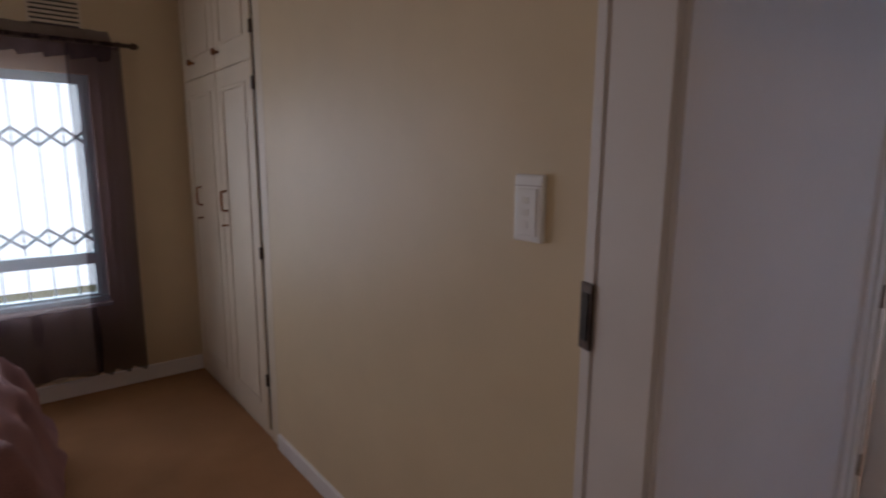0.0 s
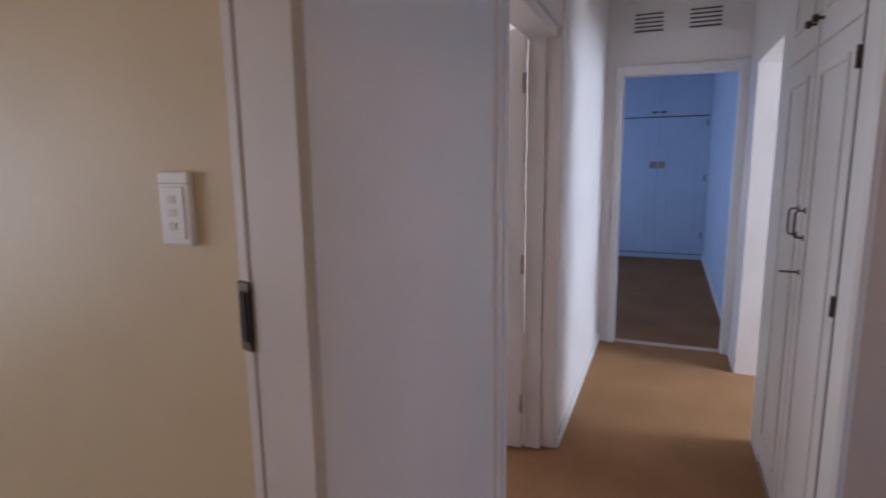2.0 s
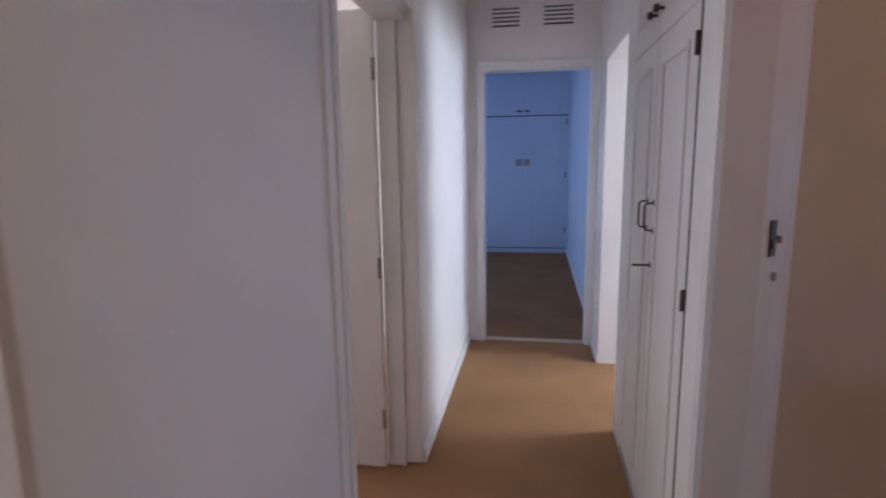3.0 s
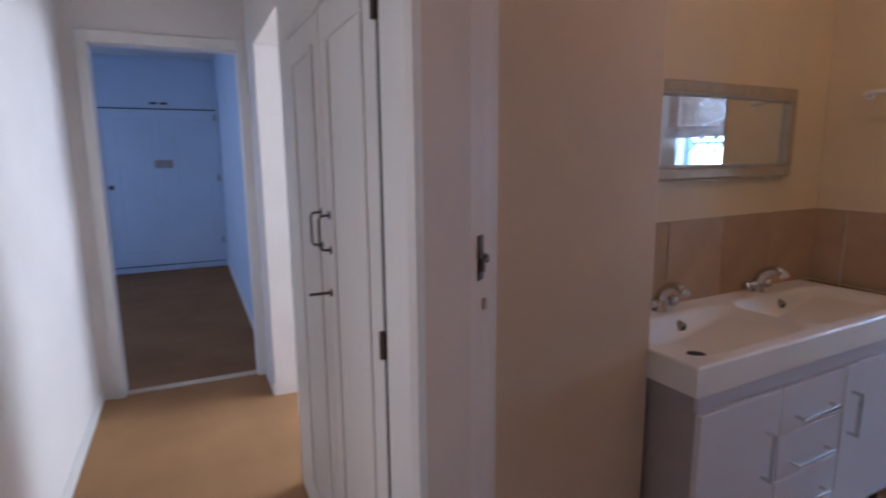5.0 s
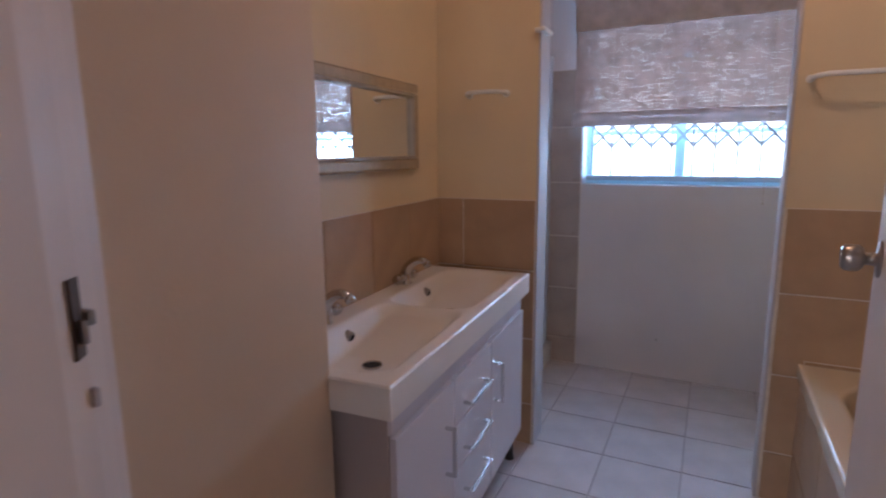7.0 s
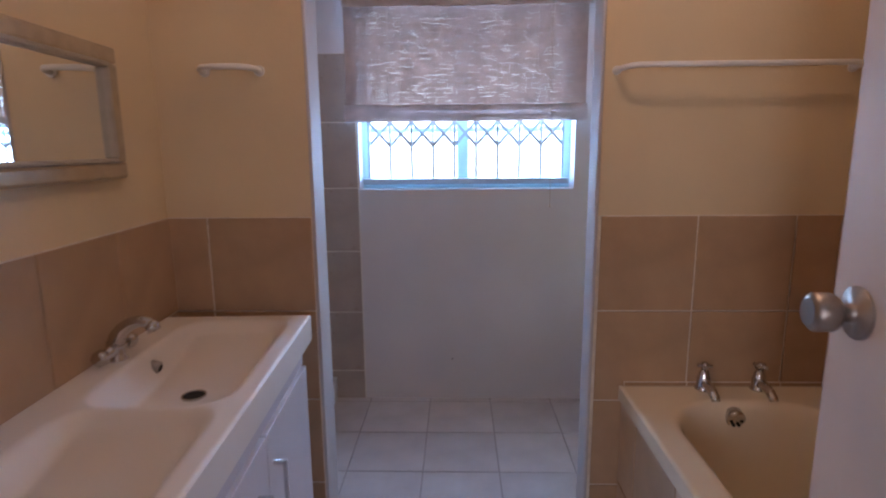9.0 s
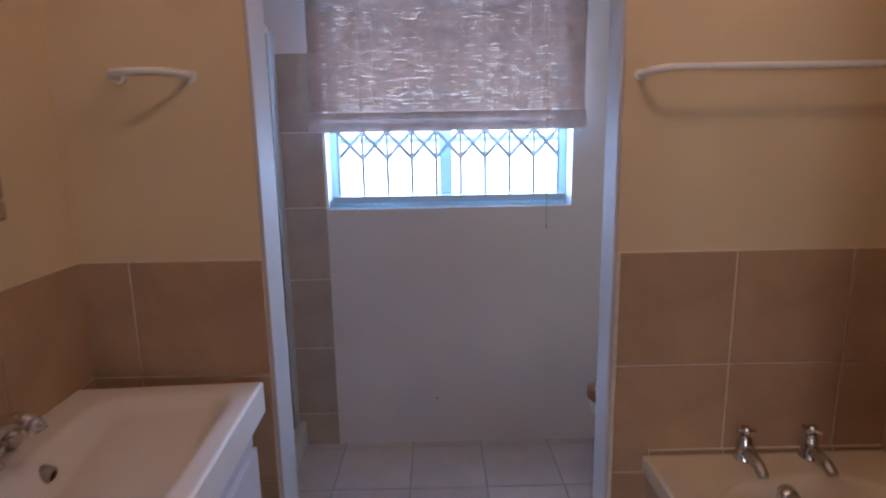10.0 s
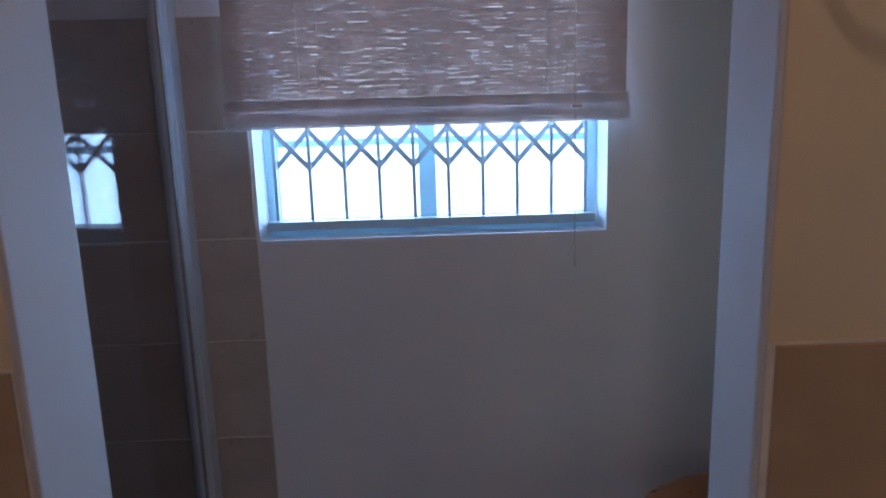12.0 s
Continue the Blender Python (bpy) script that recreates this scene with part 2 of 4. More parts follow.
def slab_door(name, parent, u, axis, face, out, a0, a1, z0, z1, material, mould=True, thick=0.02, inset=0.075):
    """A cupboard door on a plane, with a raised moulding round its panel. axis: the plane's normal; out: +1 or -1."""
    def put(bm, d0, d1, p0, p1, q0, q1):
        lo, hi = sorted((face + out * d0, face + out * d1))
        return box(bm, lo, hi, p0, p1, q0, q1) if axis == "x" else box(bm, p0, p1, lo, hi, q0, q1)
    bm = put(bmesh.new(), 0, thick, a0, a1, z0, z1)
    bmesh.ops.bevel(bm, geom=bm.edges[:], offset=0.003, segments=1, affect="EDGES")
    door = part(name, bm, material, parent)
    if mould:
        m = bmesh.new()
        w = 0.022
        p0, p1, q0, q1 = a0 + inset, a1 - inset, z0 + inset * 1.3, z1 - inset
        for r in ((p0, p1, q0, q0 + w), (p0, p1, q1 - w, q1), (p0, p0 + w, q0 + w, q1 - w), (p1 - w, p1, q0 + w, q1 - w)):
            put(m, thick - 0.001, thick + 0.006, *r)
        bmesh.ops.bevel(m, geom=m.edges[:], offset=0.0032, segments=1, affect="EDGES")
        part("moulding", m, material, door)
    return door


CH = 2.6

# ---- setting: floors and ceilings ----
structure("floor_bedroom", box(bmesh.new(), -2.7, 1.1, -0.2, 4.22, -0.1, 0), CARPET, "tan ribbed wall-to-wall carpet of the bedroom")
structure("floor_wardrobe", box(bmesh.new(), 1.1, 1.3, 0.9, 4.22, -0.1, 0), CARPET, "tan ribbed carpet under the wardrobe doors")
structure("floor_corridor", box(bmesh.new(), 1.1, 4.64, -0.2, 0.9, -0.1, 0), CARPET, "tan ribbed wall-to-wall carpet of the corridor")
structure("floor_side_room", box(bmesh.new(), 1.3, 4.58, 0.9, 3.3, -0.1, 0), CARPET, "tan ribbed carpet of the side room")
structure("floor_lounge", box(bmesh.new(), 3.1, 4.9, -3.3, -0.2, -0.1, 0), CARPET, "tan ribbed carpet beyond the opening")
structure("floor_far_room", box(bmesh.new(), 4.64, 8.62, -0.3, 3.3, -0.1, 0), GREYCARPET, "brown-grey carpet of the far bedroom")
floor_bath = structure("floor_bathroom", box(bmesh.new(), 0.2, 3.05, -3.47, -0.2, -0.1, -0.004), mat("grey_floor_grout", (0.42, 0.36, 0.33), 0.9, 0.15, 30, 0.3, 200), "pale ceramic tile floor of the bathroom")
structure("ceiling", box(bmesh.new(), -2.8, 9.3, -3.8, 4.5, CH, CH + 0.15), CEIL, "plain white plaster ceiling")
structure("ground", box(bmesh.new(), -300, 300, -300, 300, -0.6, -0.5), mat("dry_lawn", (0.12, 0.13, 0.05), 0.95, 0.3, 0.4, 0.3, 8), "lawn outside the house")

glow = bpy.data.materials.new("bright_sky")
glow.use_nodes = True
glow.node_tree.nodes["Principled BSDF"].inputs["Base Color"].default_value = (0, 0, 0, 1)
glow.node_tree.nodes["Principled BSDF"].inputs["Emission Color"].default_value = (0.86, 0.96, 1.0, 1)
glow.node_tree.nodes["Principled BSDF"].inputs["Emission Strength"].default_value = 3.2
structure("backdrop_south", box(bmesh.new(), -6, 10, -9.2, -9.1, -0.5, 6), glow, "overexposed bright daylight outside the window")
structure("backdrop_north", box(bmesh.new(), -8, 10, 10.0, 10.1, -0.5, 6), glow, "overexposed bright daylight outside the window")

# ---- setting: walls ----
structure("wall_bedroom_east", box(bmesh.new(), 1.1, 1.2, 1.036, 2.88, 0, CH), CREAM, "cream painted bedroom wall with a satin sheen")
wall("wall_bedroom_north", "y", 4.22, 4.5, -2.8, 1.8, 0, CH, [(-1.4, 0.585, 0.56, 1.92)], CREAM, "cream painted bedroom wall with a window")
# The west opening is unseen and added only to let the fill light in.
wall("wall_bedroom_west", "x", -2.95, -2.7, -0.2, 4.22, 0, CH, [(0.1, 1.4, 0.9, 2.1)], CREAM, "cream painted bedroom wall with a window")
structure("wall_bedroom_south", box(bmesh.new(), -2.8, 1.08, -0.4, -0.2, 0, CH), CREAM, "cream painted wall between bedroom and bathroom")
structure("wall_above_bathroom_door", box(bmesh.new(), 1.08, 1.87, -0.4, -0.2, 2.06, CH), WHITE, "white painted wall above the bathroom door")
structure("wall_above_bedroom_door", box(bmesh.new(), 1.06, 1.2, -0.2, 1.036, 2.06, CH), CREAM, "cream wall above the bedroom doorway")
structure("wall_corridor_north_near", prism([(1.012, 0.822), (1.85, 0.732), (1.85, 0.87), (1.2, 0.9)], 0, CH), WHITE, "white painted corridor wall, slightly out of square")
structure("wall_above_side_door", box(bmesh.new(), 1.85, 2.787, 0.727, 0.87, 2.02, CH), WHITE, "white wall above the side room's doorway")
structure("wall_corridor_north", rbox(2.787, 4.58, 0.717, 0.87, 0, CH, 0.012, 3), WHITE, "white painted corridor wall with a rounded corner")
wall("wall_corridor_end", "x", 4.58, 4.70, -0.4, 3.4, 0, CH, [(-0.165, 0.592, 0, 2.03)], WHITE, "white corridor end wall with a doorway")
structure("wall_corridor_south_end", box(bmesh.new(), 4.2, 4.58, -0.42, -0.222, 0, CH), WHITE, "white painted wall beside the opening")
structure("wall_above_opening", box(bmesh.new(), 3.24, 4.2, -0.42, -0.222, 2.01, CH), WHITE, "white wall above the wide opening")
structure("wall_opening_near", box(bmesh.new(), 3.14, 3.24, -3.4, -0.222, 0, CH), WHITE, "white wall behind the linen cupboard")
wall("wall_lounge_south", "y", -3.5, -3.3, 3.14, 4.9, 0, CH, [(3.2, 4.3, 0.85, 2.15)], WHITE, "white wall with a window")
structure("wall_lounge_east", box(bmesh.new(), 4.8, 4.9, -3.3, -0.42, 0, CH), WHITE, "white wall of the room beyond the opening")
wall("wall_side_room_north", "y", 3.3, 3.5, 1.2, 9.3, 0, CH, [(2.75, 3.85, 0.9, 2.1), (5.55, 7.05, 0.85, 2.15)], WHITE, "white wall with two unseen windows for the room lights")
structure("wall_side_room_west", box(bmesh.new(), 1.2, 1.3, 0.9, 2.88, 0, CH), WHITE, "white wall of the side room")
structure("wall_far_room_south", box(bmesh.new(), 4.70, 9.3, -0.4, -0.25, 0, CH), FAR_BLUECAST, "wall of the far bedroom, its colour tinted with blue daylight")
structure("wall_far_room_east", box(bmesh.new(), 9.2, 9.3, -0.25, 3.3, 0, CH), FAR_BLUECAST, "wall behind the wardrobes, its colour tinted with blue daylight")
structure("wall_bathroom_side", rbox(2.11, 2.485, -1.03, -0.41, 0, CH, 0.008, 2), PIER, "cream painted pier beside the bathroom door")
structure("wall_bathroom_east", box(bmesh.new(), 2.485, 2.6, -2.47, -0.9, 0, CH), BATH_CREAM, "cream bathroom wall, tiled to half height")
structure("wall_bathroom_west", box(bmesh.new(), 0.16, 0.275, -3.47, -0.4, 0, CH), BATH_CREAM, "cream bathroom wall, tiled to half height")
structure("wall_divider_east", box(bmesh.new(), 1.997, 2.485, -2.49, -2.37, 0, CH), BATH_CREAM, "cream partition beside the shower, tiled to half height")
structure("wall_divider_west", box(bmesh.new(), 0.275, 1.062, -2.46, -2.37, 0, CH), BATH_CREAM, "cream partition at the foot of the bath, tiled to half height")
wall("wall_bathroom_south", "y", -3.72, -3.47, 0.16, 3.15, 0, CH, [(0.911, 2.033, 1.178, 2.2)], mat("grey_white_paint", (0.74, 0.68, 0.69), 0.5, 0.06, 2, 0.12, 90), "pale painted wall under the bathroom window")
structure("wall_shower_east", box(bmesh.new(), 3.05, 3.15, -3.47, -2.37, 0, CH), WHITE, "shower end wall")
structure("wall_shower_north", box(bmesh.new(), 2.485, 3.15, -2.49, -2.37, 0, CH), WHITE, "shower back wall")

# frames, linings and skirtings
tagged(part("door_frame_bedroom", prism([(1.1, 1.036), (1.052, 1.032), (1.044, 1.004), (1.056, 0.999), (1.042, 0.992), (1.013, 0.848), (1.030, 0.843), (1.027, 0.826), (1.2, 0.806), (1.2, 1.036)], 0, CH), FRAMEPAINT), "pale beige painted timber door frame of the bedroom", kind="structure")
structure("trim_side_door_near", rbox(1.846, 1.884, 0.716, 0.88, 0, 2.02, 0.005), GLOSS, "white gloss frame of the side room's doorway")
structure("trim_side_door_edge", rbox(1.80, 1.846, 0.724, 0.74, 0, 2.07, 0.004), WHITE, "white architrave strip")
structure("trim_side_door_head", rbox(1.884, 2.762, 0.745, 0.873, 1.975, 2.019, 0.004), GLOSS, "white gloss head of the side room's doorway")
structure("trim_side_door_far", rbox(2.762, 2.7868, 0.79, 0.873, 0, 2.02, 0.003), GLOSS, "white gloss stop of the side room's frame")
for nm, b in (("trim_end_door_left", (4.562, 4.58, 0.592, 0.652, 0, 2.095)), ("trim_end_door_right", (4.562, 4.58, -0.221, -0.165, 0, 2.095)), ("trim_end_door_top", (4.562, 4.58, -0.165, 0.592, 2.03, 2.095))):
    structure(nm, rbox(*b, 0.004), GLOSS, "white gloss architrave of the far bedroom's doorway")
structure("trim_threshold", rbox(4.60, 4.66, -0.163, 0.59, -0.002, 0.006, 0.002), mat("pale_strip", (0.6, 0.5, 0.38), 0.5), "pale metal carpet strip in the doorway")
structure("trim_bath_door_architrave", prism([(1.851, -0.196), (1.868, -0.187), (1.93, -0.187), (1.95, -0.196), (2.10, -0.2), (2.10, -0.214), (1.857, -0.214), (1.853, -0.205)], 0, CH), GLOSS, "white gloss architrave of the bathroom doorway")
structure("trim_bath_door_jamb", prism([(1.859, -0.214), (2.10, -0.214), (2.10, -0.43), (1.972, -0.43), (1.96, -0.41), (1.935, -0.375), (1.925, -0.372), (1.90, -0.33)], 0, CH), JAMB, "lining of the bathroom doorway, beiger than its architrave")
structure("trim_bath_door_hinge", rbox(1.065, 1.10, -0.42, -0.185, 0, 2.06, 0.005), GLOSS, "white gloss lining on the hinge side")
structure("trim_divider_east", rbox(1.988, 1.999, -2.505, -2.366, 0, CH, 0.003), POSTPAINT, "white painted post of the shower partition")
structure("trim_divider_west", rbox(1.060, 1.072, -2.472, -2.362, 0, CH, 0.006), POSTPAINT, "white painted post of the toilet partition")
structure("baseboard_corridor", rbox(2.80, 4.562, 0.703, 0.719, 0, 0.075, 0.004), GLOSS, "white painted skirting board")
structure("baseboard_bedroom_east", rbox(1.084, 1.102, 1.04, 2.86, 0, 0.08, 0.004), GLOSS, "white painted skirting board")
structure("baseboard_bedroom_north", rbox(-2.7, 1.1, 4.202, 4.222, 0, 0.10, 0.004), GLOSS, "white painted skirting board")
structure("baseboard_far_room", rbox(4.70, 8.6, -0.252, -0.236, 0, 0.08, 0.004), GLOSS, "white painted skirting board")
structure("baseboard_end", rbox(4.21, 4.56, -0.224, -0.21, 0, 0.075, 0.004), GLOSS, "white painted skirting board")
structure("trim_cornice_bedroom", prism([(-2.7, 4.22), (1.1, 4.22), (1.1, 4.14), (-2.7, 4.14)], CH - 0.13, CH), CEIL, "white plaster cornice")

# lock plates on the frames
strike = thing("strike_plate", "worn dark steel strike plate on the bedroom door frame", "strike plate")
part("plate", prism([(1.053, 1.030), (1.042, 0.998), (1.034, 0.998), (1.045, 1.033)], 1.075, 1.215), BRONZE, strike)
part("slot", prism([(1.0445, 1.024), (1.038, 1.006), (1.032, 1.006), (1.040, 1.026)], 1.095, 1.195), DARK, strike, "dark latch slot")
keep = thing("lock_keep", "dark steel latch keep on the bathroom door frame", "lock")
part("plate", prism([(1.930, -0.366), (1.915, -0.349), (1.908, -0.352), (1.924, -0.371)], 1.168, 1.258), BRONZE, keep)
part("lip", rbox(1.918, 1.944, -0.383, -0.374, 1.20, 1.218, 0.003), STEEL, keep, "bent steel lip")
part("tongue", rbox(1.905, 1.916, -0.366, -0.359, 1.185, 1.212, 0.002), STEEL, keep)
mark = thing("old_latch_hole", "small filled hole with chipped paint", "hole")
part("rim", rbox(1.916, 1.926, -0.376, -0.368, 1.105, 1.128, 0.002), CABSIDE, mark)

# ---- bedroom ----
window_bed = tagged(new("window_bedroom"), "white-framed bedroom window with burglar bars", "window", kind="structure")
bm = bmesh.new()
for b in ((-1.4, 0.585, 4.26, 4.32, 0.56, 0.615), (-1.4, 0.585, 4.26, 4.32, 1.865, 1.92), (-1.4, -1.345, 4.26, 4.32, 0.615, 1.865), (0.53, 0.585, 4.26, 4.32, 0.615, 1.865)):
    box(bm, *b)
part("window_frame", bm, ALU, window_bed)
part("transom", rbox(-1.345, 0.53, 4.265, 4.315, 0.80, 0.87, 0.004), ALU, window_bed)
part("mullion", rbox(-0.10, -0.05, 4.265, 4.315, 0.615, 0.80, 0.004), ALU, window_bed)
part("window_sill", rbox(-1.42, 0.60, 4.19, 4.26, 0.545, 0.565, 0.004), GLOSS, window_bed)
p = part("pane", box(bmesh.new(), -1.345, 0.53, 4.288, 4.292, 0.87, 1.865), PANE, window_bed)
p.visible_shadow = False
p = part("pane", box(bmesh.new(), -1.345, 0.53, 4.288, 4.292, 0.615, 0.80), PANE, window_bed)
p.visible_shadow = False


def trellis(name, label, y, x0, x1, n, z0, z1, rows, material, half=0.0062):
    """Folding burglar guard: uprights joined by crossed flats."""
    guard = thing(name, label, "burglar guard")
    step = (x1 - x0) / (n - 1)
    for k in range(n):
        x = x0 + k * step
        part("upright", rbox(x - half, x + half, y - 0.006, y + 0.006, z0, z1, 0.002, 1), material, guard)
    for zc, h in rows:
        for k in range(n - 1):
            x = x0 + k * step
            for s in (1, -1):
                ya = y + 0.012 * s
                q = bmesh.new()
                a, b = Vector((x, ya, zc - s * h)), Vector((x + step, ya, zc + s * h))
                d = (b - a).normalized()
                w = d.cross(Vector((0, 1, 0))) * 0.0085
                e = Vector((0, 0.0025, 0))
                vs = [q.verts.new(c) for c in (a - w - e, a + w - e, b + w - e, b - w - e, a - w + e, a + w + e, b + w + e, b - w + e)]
                for f in ((0, 1, 2, 3), (7, 6, 5, 4), (0, 4, 5, 1), (1, 5, 6, 2), (2, 6, 7, 3), (3, 7, 4, 0)):
                    q.faces.new([vs[i] for i in f])
                part("cross_flat", q, material, guard)
    part("bottom_track", rbox(x0 - 0.03, x1 + 0.03, y - 0.03, y + 0.03, z0 - 0.03, z0, 0.003, 1), material, guard)
    return guard


trellis("burglar_guard", "white folding burglar guard inside the bedroom window", 4.25, -1.36, 0.555, 17, 0.60, 1.90, ((1.56, 0.05), (0.98, 0.05)), ALU, 0.004)


def drape(name, x0, x1, y, z0, z1, waves, depth, material, parent, seed=0, nz=14):
    """A hanging cloth with folds that loosen towards the hem."""
    r = random.Random(seed)
    nx = waves * 8
    ph = [r.uniform(-0.6, 0.6) for _ in range(waves + 1)]
    bm = bmesh.new()
    grid = []
    for j in range(nz + 1):
        v = j / nz
        row = []
        for i in range(nx + 1):
            u = i / nx
            p = ph[int(u * waves)]
            a = 2 * math.pi * u * waves + p * (1 - v)
            dd = depth * (0.5 + 0.5 * (1 - v))
            row.append(bm.verts.new((x0 + (x1 - x0) * (u + 0.012 * math.sin(a * 0.5 + 3 * v)), y + dd * math.sin(a) + 0.01 * math.sin(9 * v + 5 * u), z0 + (z1 - z0) * v + (0.012 * math.sin(a * 0.5) if j == 0 else 0))))
        grid.append(row)
    for j in range(nz):
        for i in range(nx):
            bm.faces.new((grid[j][i], grid[j][i + 1], grid[j + 1][i + 1], grid[j + 1][i])).smooth = True
    return part(name, bm, material, parent)


curtain = thing("curtain", "sheer purple-brown voile curtain gathered on a rod", "curtain")
drape("side_panel", 0.47, 0.74, 4.10, 0.14, 2.07, 6, 0.022, SHADED_VOILE, curtain, 1, 18)
drape("front_panel", -0.9, 0.49, 4.12, 0.16, 2.07, 9, 0.018, BACKLIT_VOILE, curtain, 2, 18)
drape("lower_panel", -0.9, 0.50, 4.13, 0.15, 0.56, 10, 0.016, SHADED_VOILE, curtain, 3, 6)
drape("heading", -0.9, 0.68, 4.09, 1.99, 2.15, 26, 0.022, SHADED_VOILE, curtain, 4, 5)
rod = thing("curtain_rod", "dark wooden curtain rod above the window", "curtain rod")
part("pole", tube(bmesh.new(), [(-1.6, 4.10, 2.085), (0.80, 4.10, 2.085)], 0.012), BRONZE, rod)
part("finial", tube(bmesh.new(), [(0.79, 4.10, 2.085), (0.80, 4.10, 2.085), (0.82, 4.10, 2.085), (0.835, 4.10, 2.085)], [0.012, 0.02, 0.018, 0.006]), BRONZE, rod)
part("bracket", rbox(0.72, 0.74, 4.09, 4.22, 2.07, 2.10, 0.004), BRONZE, rod)


def vent(name, label, axis, face, out, a0, a1, z0, z1, n, material, group=""):
    """A wall vent: frame, dark backing and slats."""
    v = thing(name, label, "air vent", group)
    def put(d0, d1, p0, p1, q0, q1, r=0.0015):
        lo, hi = sorted((face + out * d0, face + out * d1))
        return rbox(lo, hi, p0, p1, q0, q1, r, 1) if axis == "x" else rbox(p0, p1, lo, hi, q0, q1, r, 1)
    part("backing", put(0, 0.003, a0, a1, z0, z1, 0), VENTDARK, v)
    h = (z1 - z0) / n
    for k in range(n):
        part("slat", put(0.003, 0.012, a0, a1, z0 + h * k + h * 0.44, z0 + h * (k + 1)), material, v)
    part("end_strip", put(0.003, 0.011, a0 - 0.008, a0 + 0.006, z0, z1), material, v)
    part("end_strip", put(0.003, 0.011, a1 - 0.006, a1 + 0.008, z0, z1), material, v)
    return v


vent("wall_vent", "cream louvred wall vent above the curtain", "y", 4.22, -1, 0.33, 0.57, 2.17, 2.32, 6, WARDROBE)

# built-in wardrobe
robe = thing("built_in_wardrobe", "cream painted built-in wardrobe with copper handles", "wardrobe")
bm = box(bmesh.new(), 1.13, 1.7, 2.88, 4.22, 0, CH)
part("body", bm, WARDROBE, robe)
part("side_post", rbox(1.098, 1.14, 2.875, 2.965, 0, CH, 0.005), WARDROBE, robe)
part("end_post", rbox(1.10, 1.14, 4.17, 4.218, 0, CH, 0.004), WARDROBE, robe)
part("plinth", rbox(1.105, 1.14, 2.965, 4.17, 0, 0.05, 0.003), WARDROBE, robe)
for a0, a1 in ((2.975, 3.515), (3.525, 4.165)):
    slab_door("door", robe, 0, "x", 1.112, -1, a0, a1, 0.055, 1.908, WARDROBE, True, 0.024, 0.09)
    slab_door("upper_door", robe, 0, "x", 1.112, -1, a0, a1, 1.911, 2.52, WARDROBE, True, 0.024, 0.09)
for y, out in ((3.45, 1), (3.92, -1)):
    part("handle", tube(bmesh.new(), [(1.088, y, 1.16), (1.060, y, 1.165), (1.058, y, 1.215), (1.060, y, 1.265), (1.088, y, 1.27)], 0.007), COPPER, robe)
    part("knob", tube(bmesh.new(), [(1.088, y, 2.0), (1.074, y, 2.0), (1.066, y, 2.0), (1.052, y, 2.0)], [0.008, 0.008, 0.02, 0.014]), COPPER, robe)
    part("key", rbox(1.055, 1.088, y - 0.002, y + 0.002, 1.075, 1.085, 0.001, 1), COPPER, robe)
part("gap", rbox(1.0965, 1.125, 2.967, 2.9745, 0.055, 2.52, 0), DARK, robe, "dark gap on the hinge side")
for z in (0.33, 0.99, 1.80, 2.05):
    part("hinge", tube(bmesh.new(), [(1.088, 2.968, z - 0.03), (1.088, 2.968, z + 0.03)], 0.008), BRONZE, robe)

# light switch
sw = thing("light_switch", "white plastic light switch plate with three rockers", "light switch")
part("plate", rbox(1.082, 1.101, 1.180, 1.268, 1.27, 1.428, 0.006, 3), PLASTIC, sw)
part("inner_frame", rbox(1.078, 1.084, 1.194, 1.254, 1.285, 1.395, 0.002), PLASTIC, sw)
for z in (1.368, 1.340, 1.312):
    part("rocker", prism([(1.079, 1.216), (1.079, 1.234), (1.0735, 1.233), (1.0765, 1.217)], z - 0.008, z + 0.008), PLASTIC, sw)
part("seam", rbox(1.0812, 1.083, 1.182, 1.266, 1.401, 1.403, 0), CABSIDE, sw)

# bed
bed = thing("bed", "bed with a rumpled mauve blanket hanging over its side", "bed", at=(-0.06, 0, 0))
bm = bmesh.new()
prof = [(0.275, 0.17), (0.245, 0.22), (0.20, 0.34), (0.165, 0.48), (0.12, 0.565), (0.03, 0.60), (-0.15, 0.605), (-0.6, 0.60), (-1.2, 0.60), (-1.55, 0.56), (-1.6, 0.3), (-1.62, 0.12)]
N = 40
rows = []
for i in range(N + 1):
    u = i / N
    y = 2.25 + 1.32 * u
    end = min(1, min(u, 1 - u) * 9)
    row = []
    for k, (x, z) in enumerate(prof):
        w = noise.noise((y * 5, k * 0.7, 1)) * 0.045 + 0.010 * math.sin(y * 13 + k * 0.4) * (1 if k < 5 else 0.3)
        row.append(bm.verts.new((x + w - 0.02 * (1 - end), y, 0.12 + (z - 0.12) * (0.55 + 0.45 * end ** 0.5) + w * 0.5)))
    rows.append(row)
for a, b in zip(rows, rows[1:]):
    for k in range(len(prof) - 1):
        bm.faces.new((a[k], a[k + 1], b[k + 1], b[k])).smooth = True
bm.faces.new(rows[0]), bm.faces.new(rows[-1][::-1])
part("blanket", bm, BLANKET, bed)
part("base", rbox(-1.55, 0.14, 2.35, 3.5, 0.02, 0.42, 0.02), BEDBASE, bed, "dark fabric bed base")

# ---- corridor ----
vent("wall_vent", "white plaster air vent with five dark slots", "x", 4.58, -1, 0.337, 0.541, 2.327, 2.468, 5, WHITE, "vents above the door")
vent("wall_vent", "white plaster air vent with five dark slots", "x", 4.58, -1, -0.033, 0.178, 2.327, 2.468, 5, WHITE, "vents above the door")

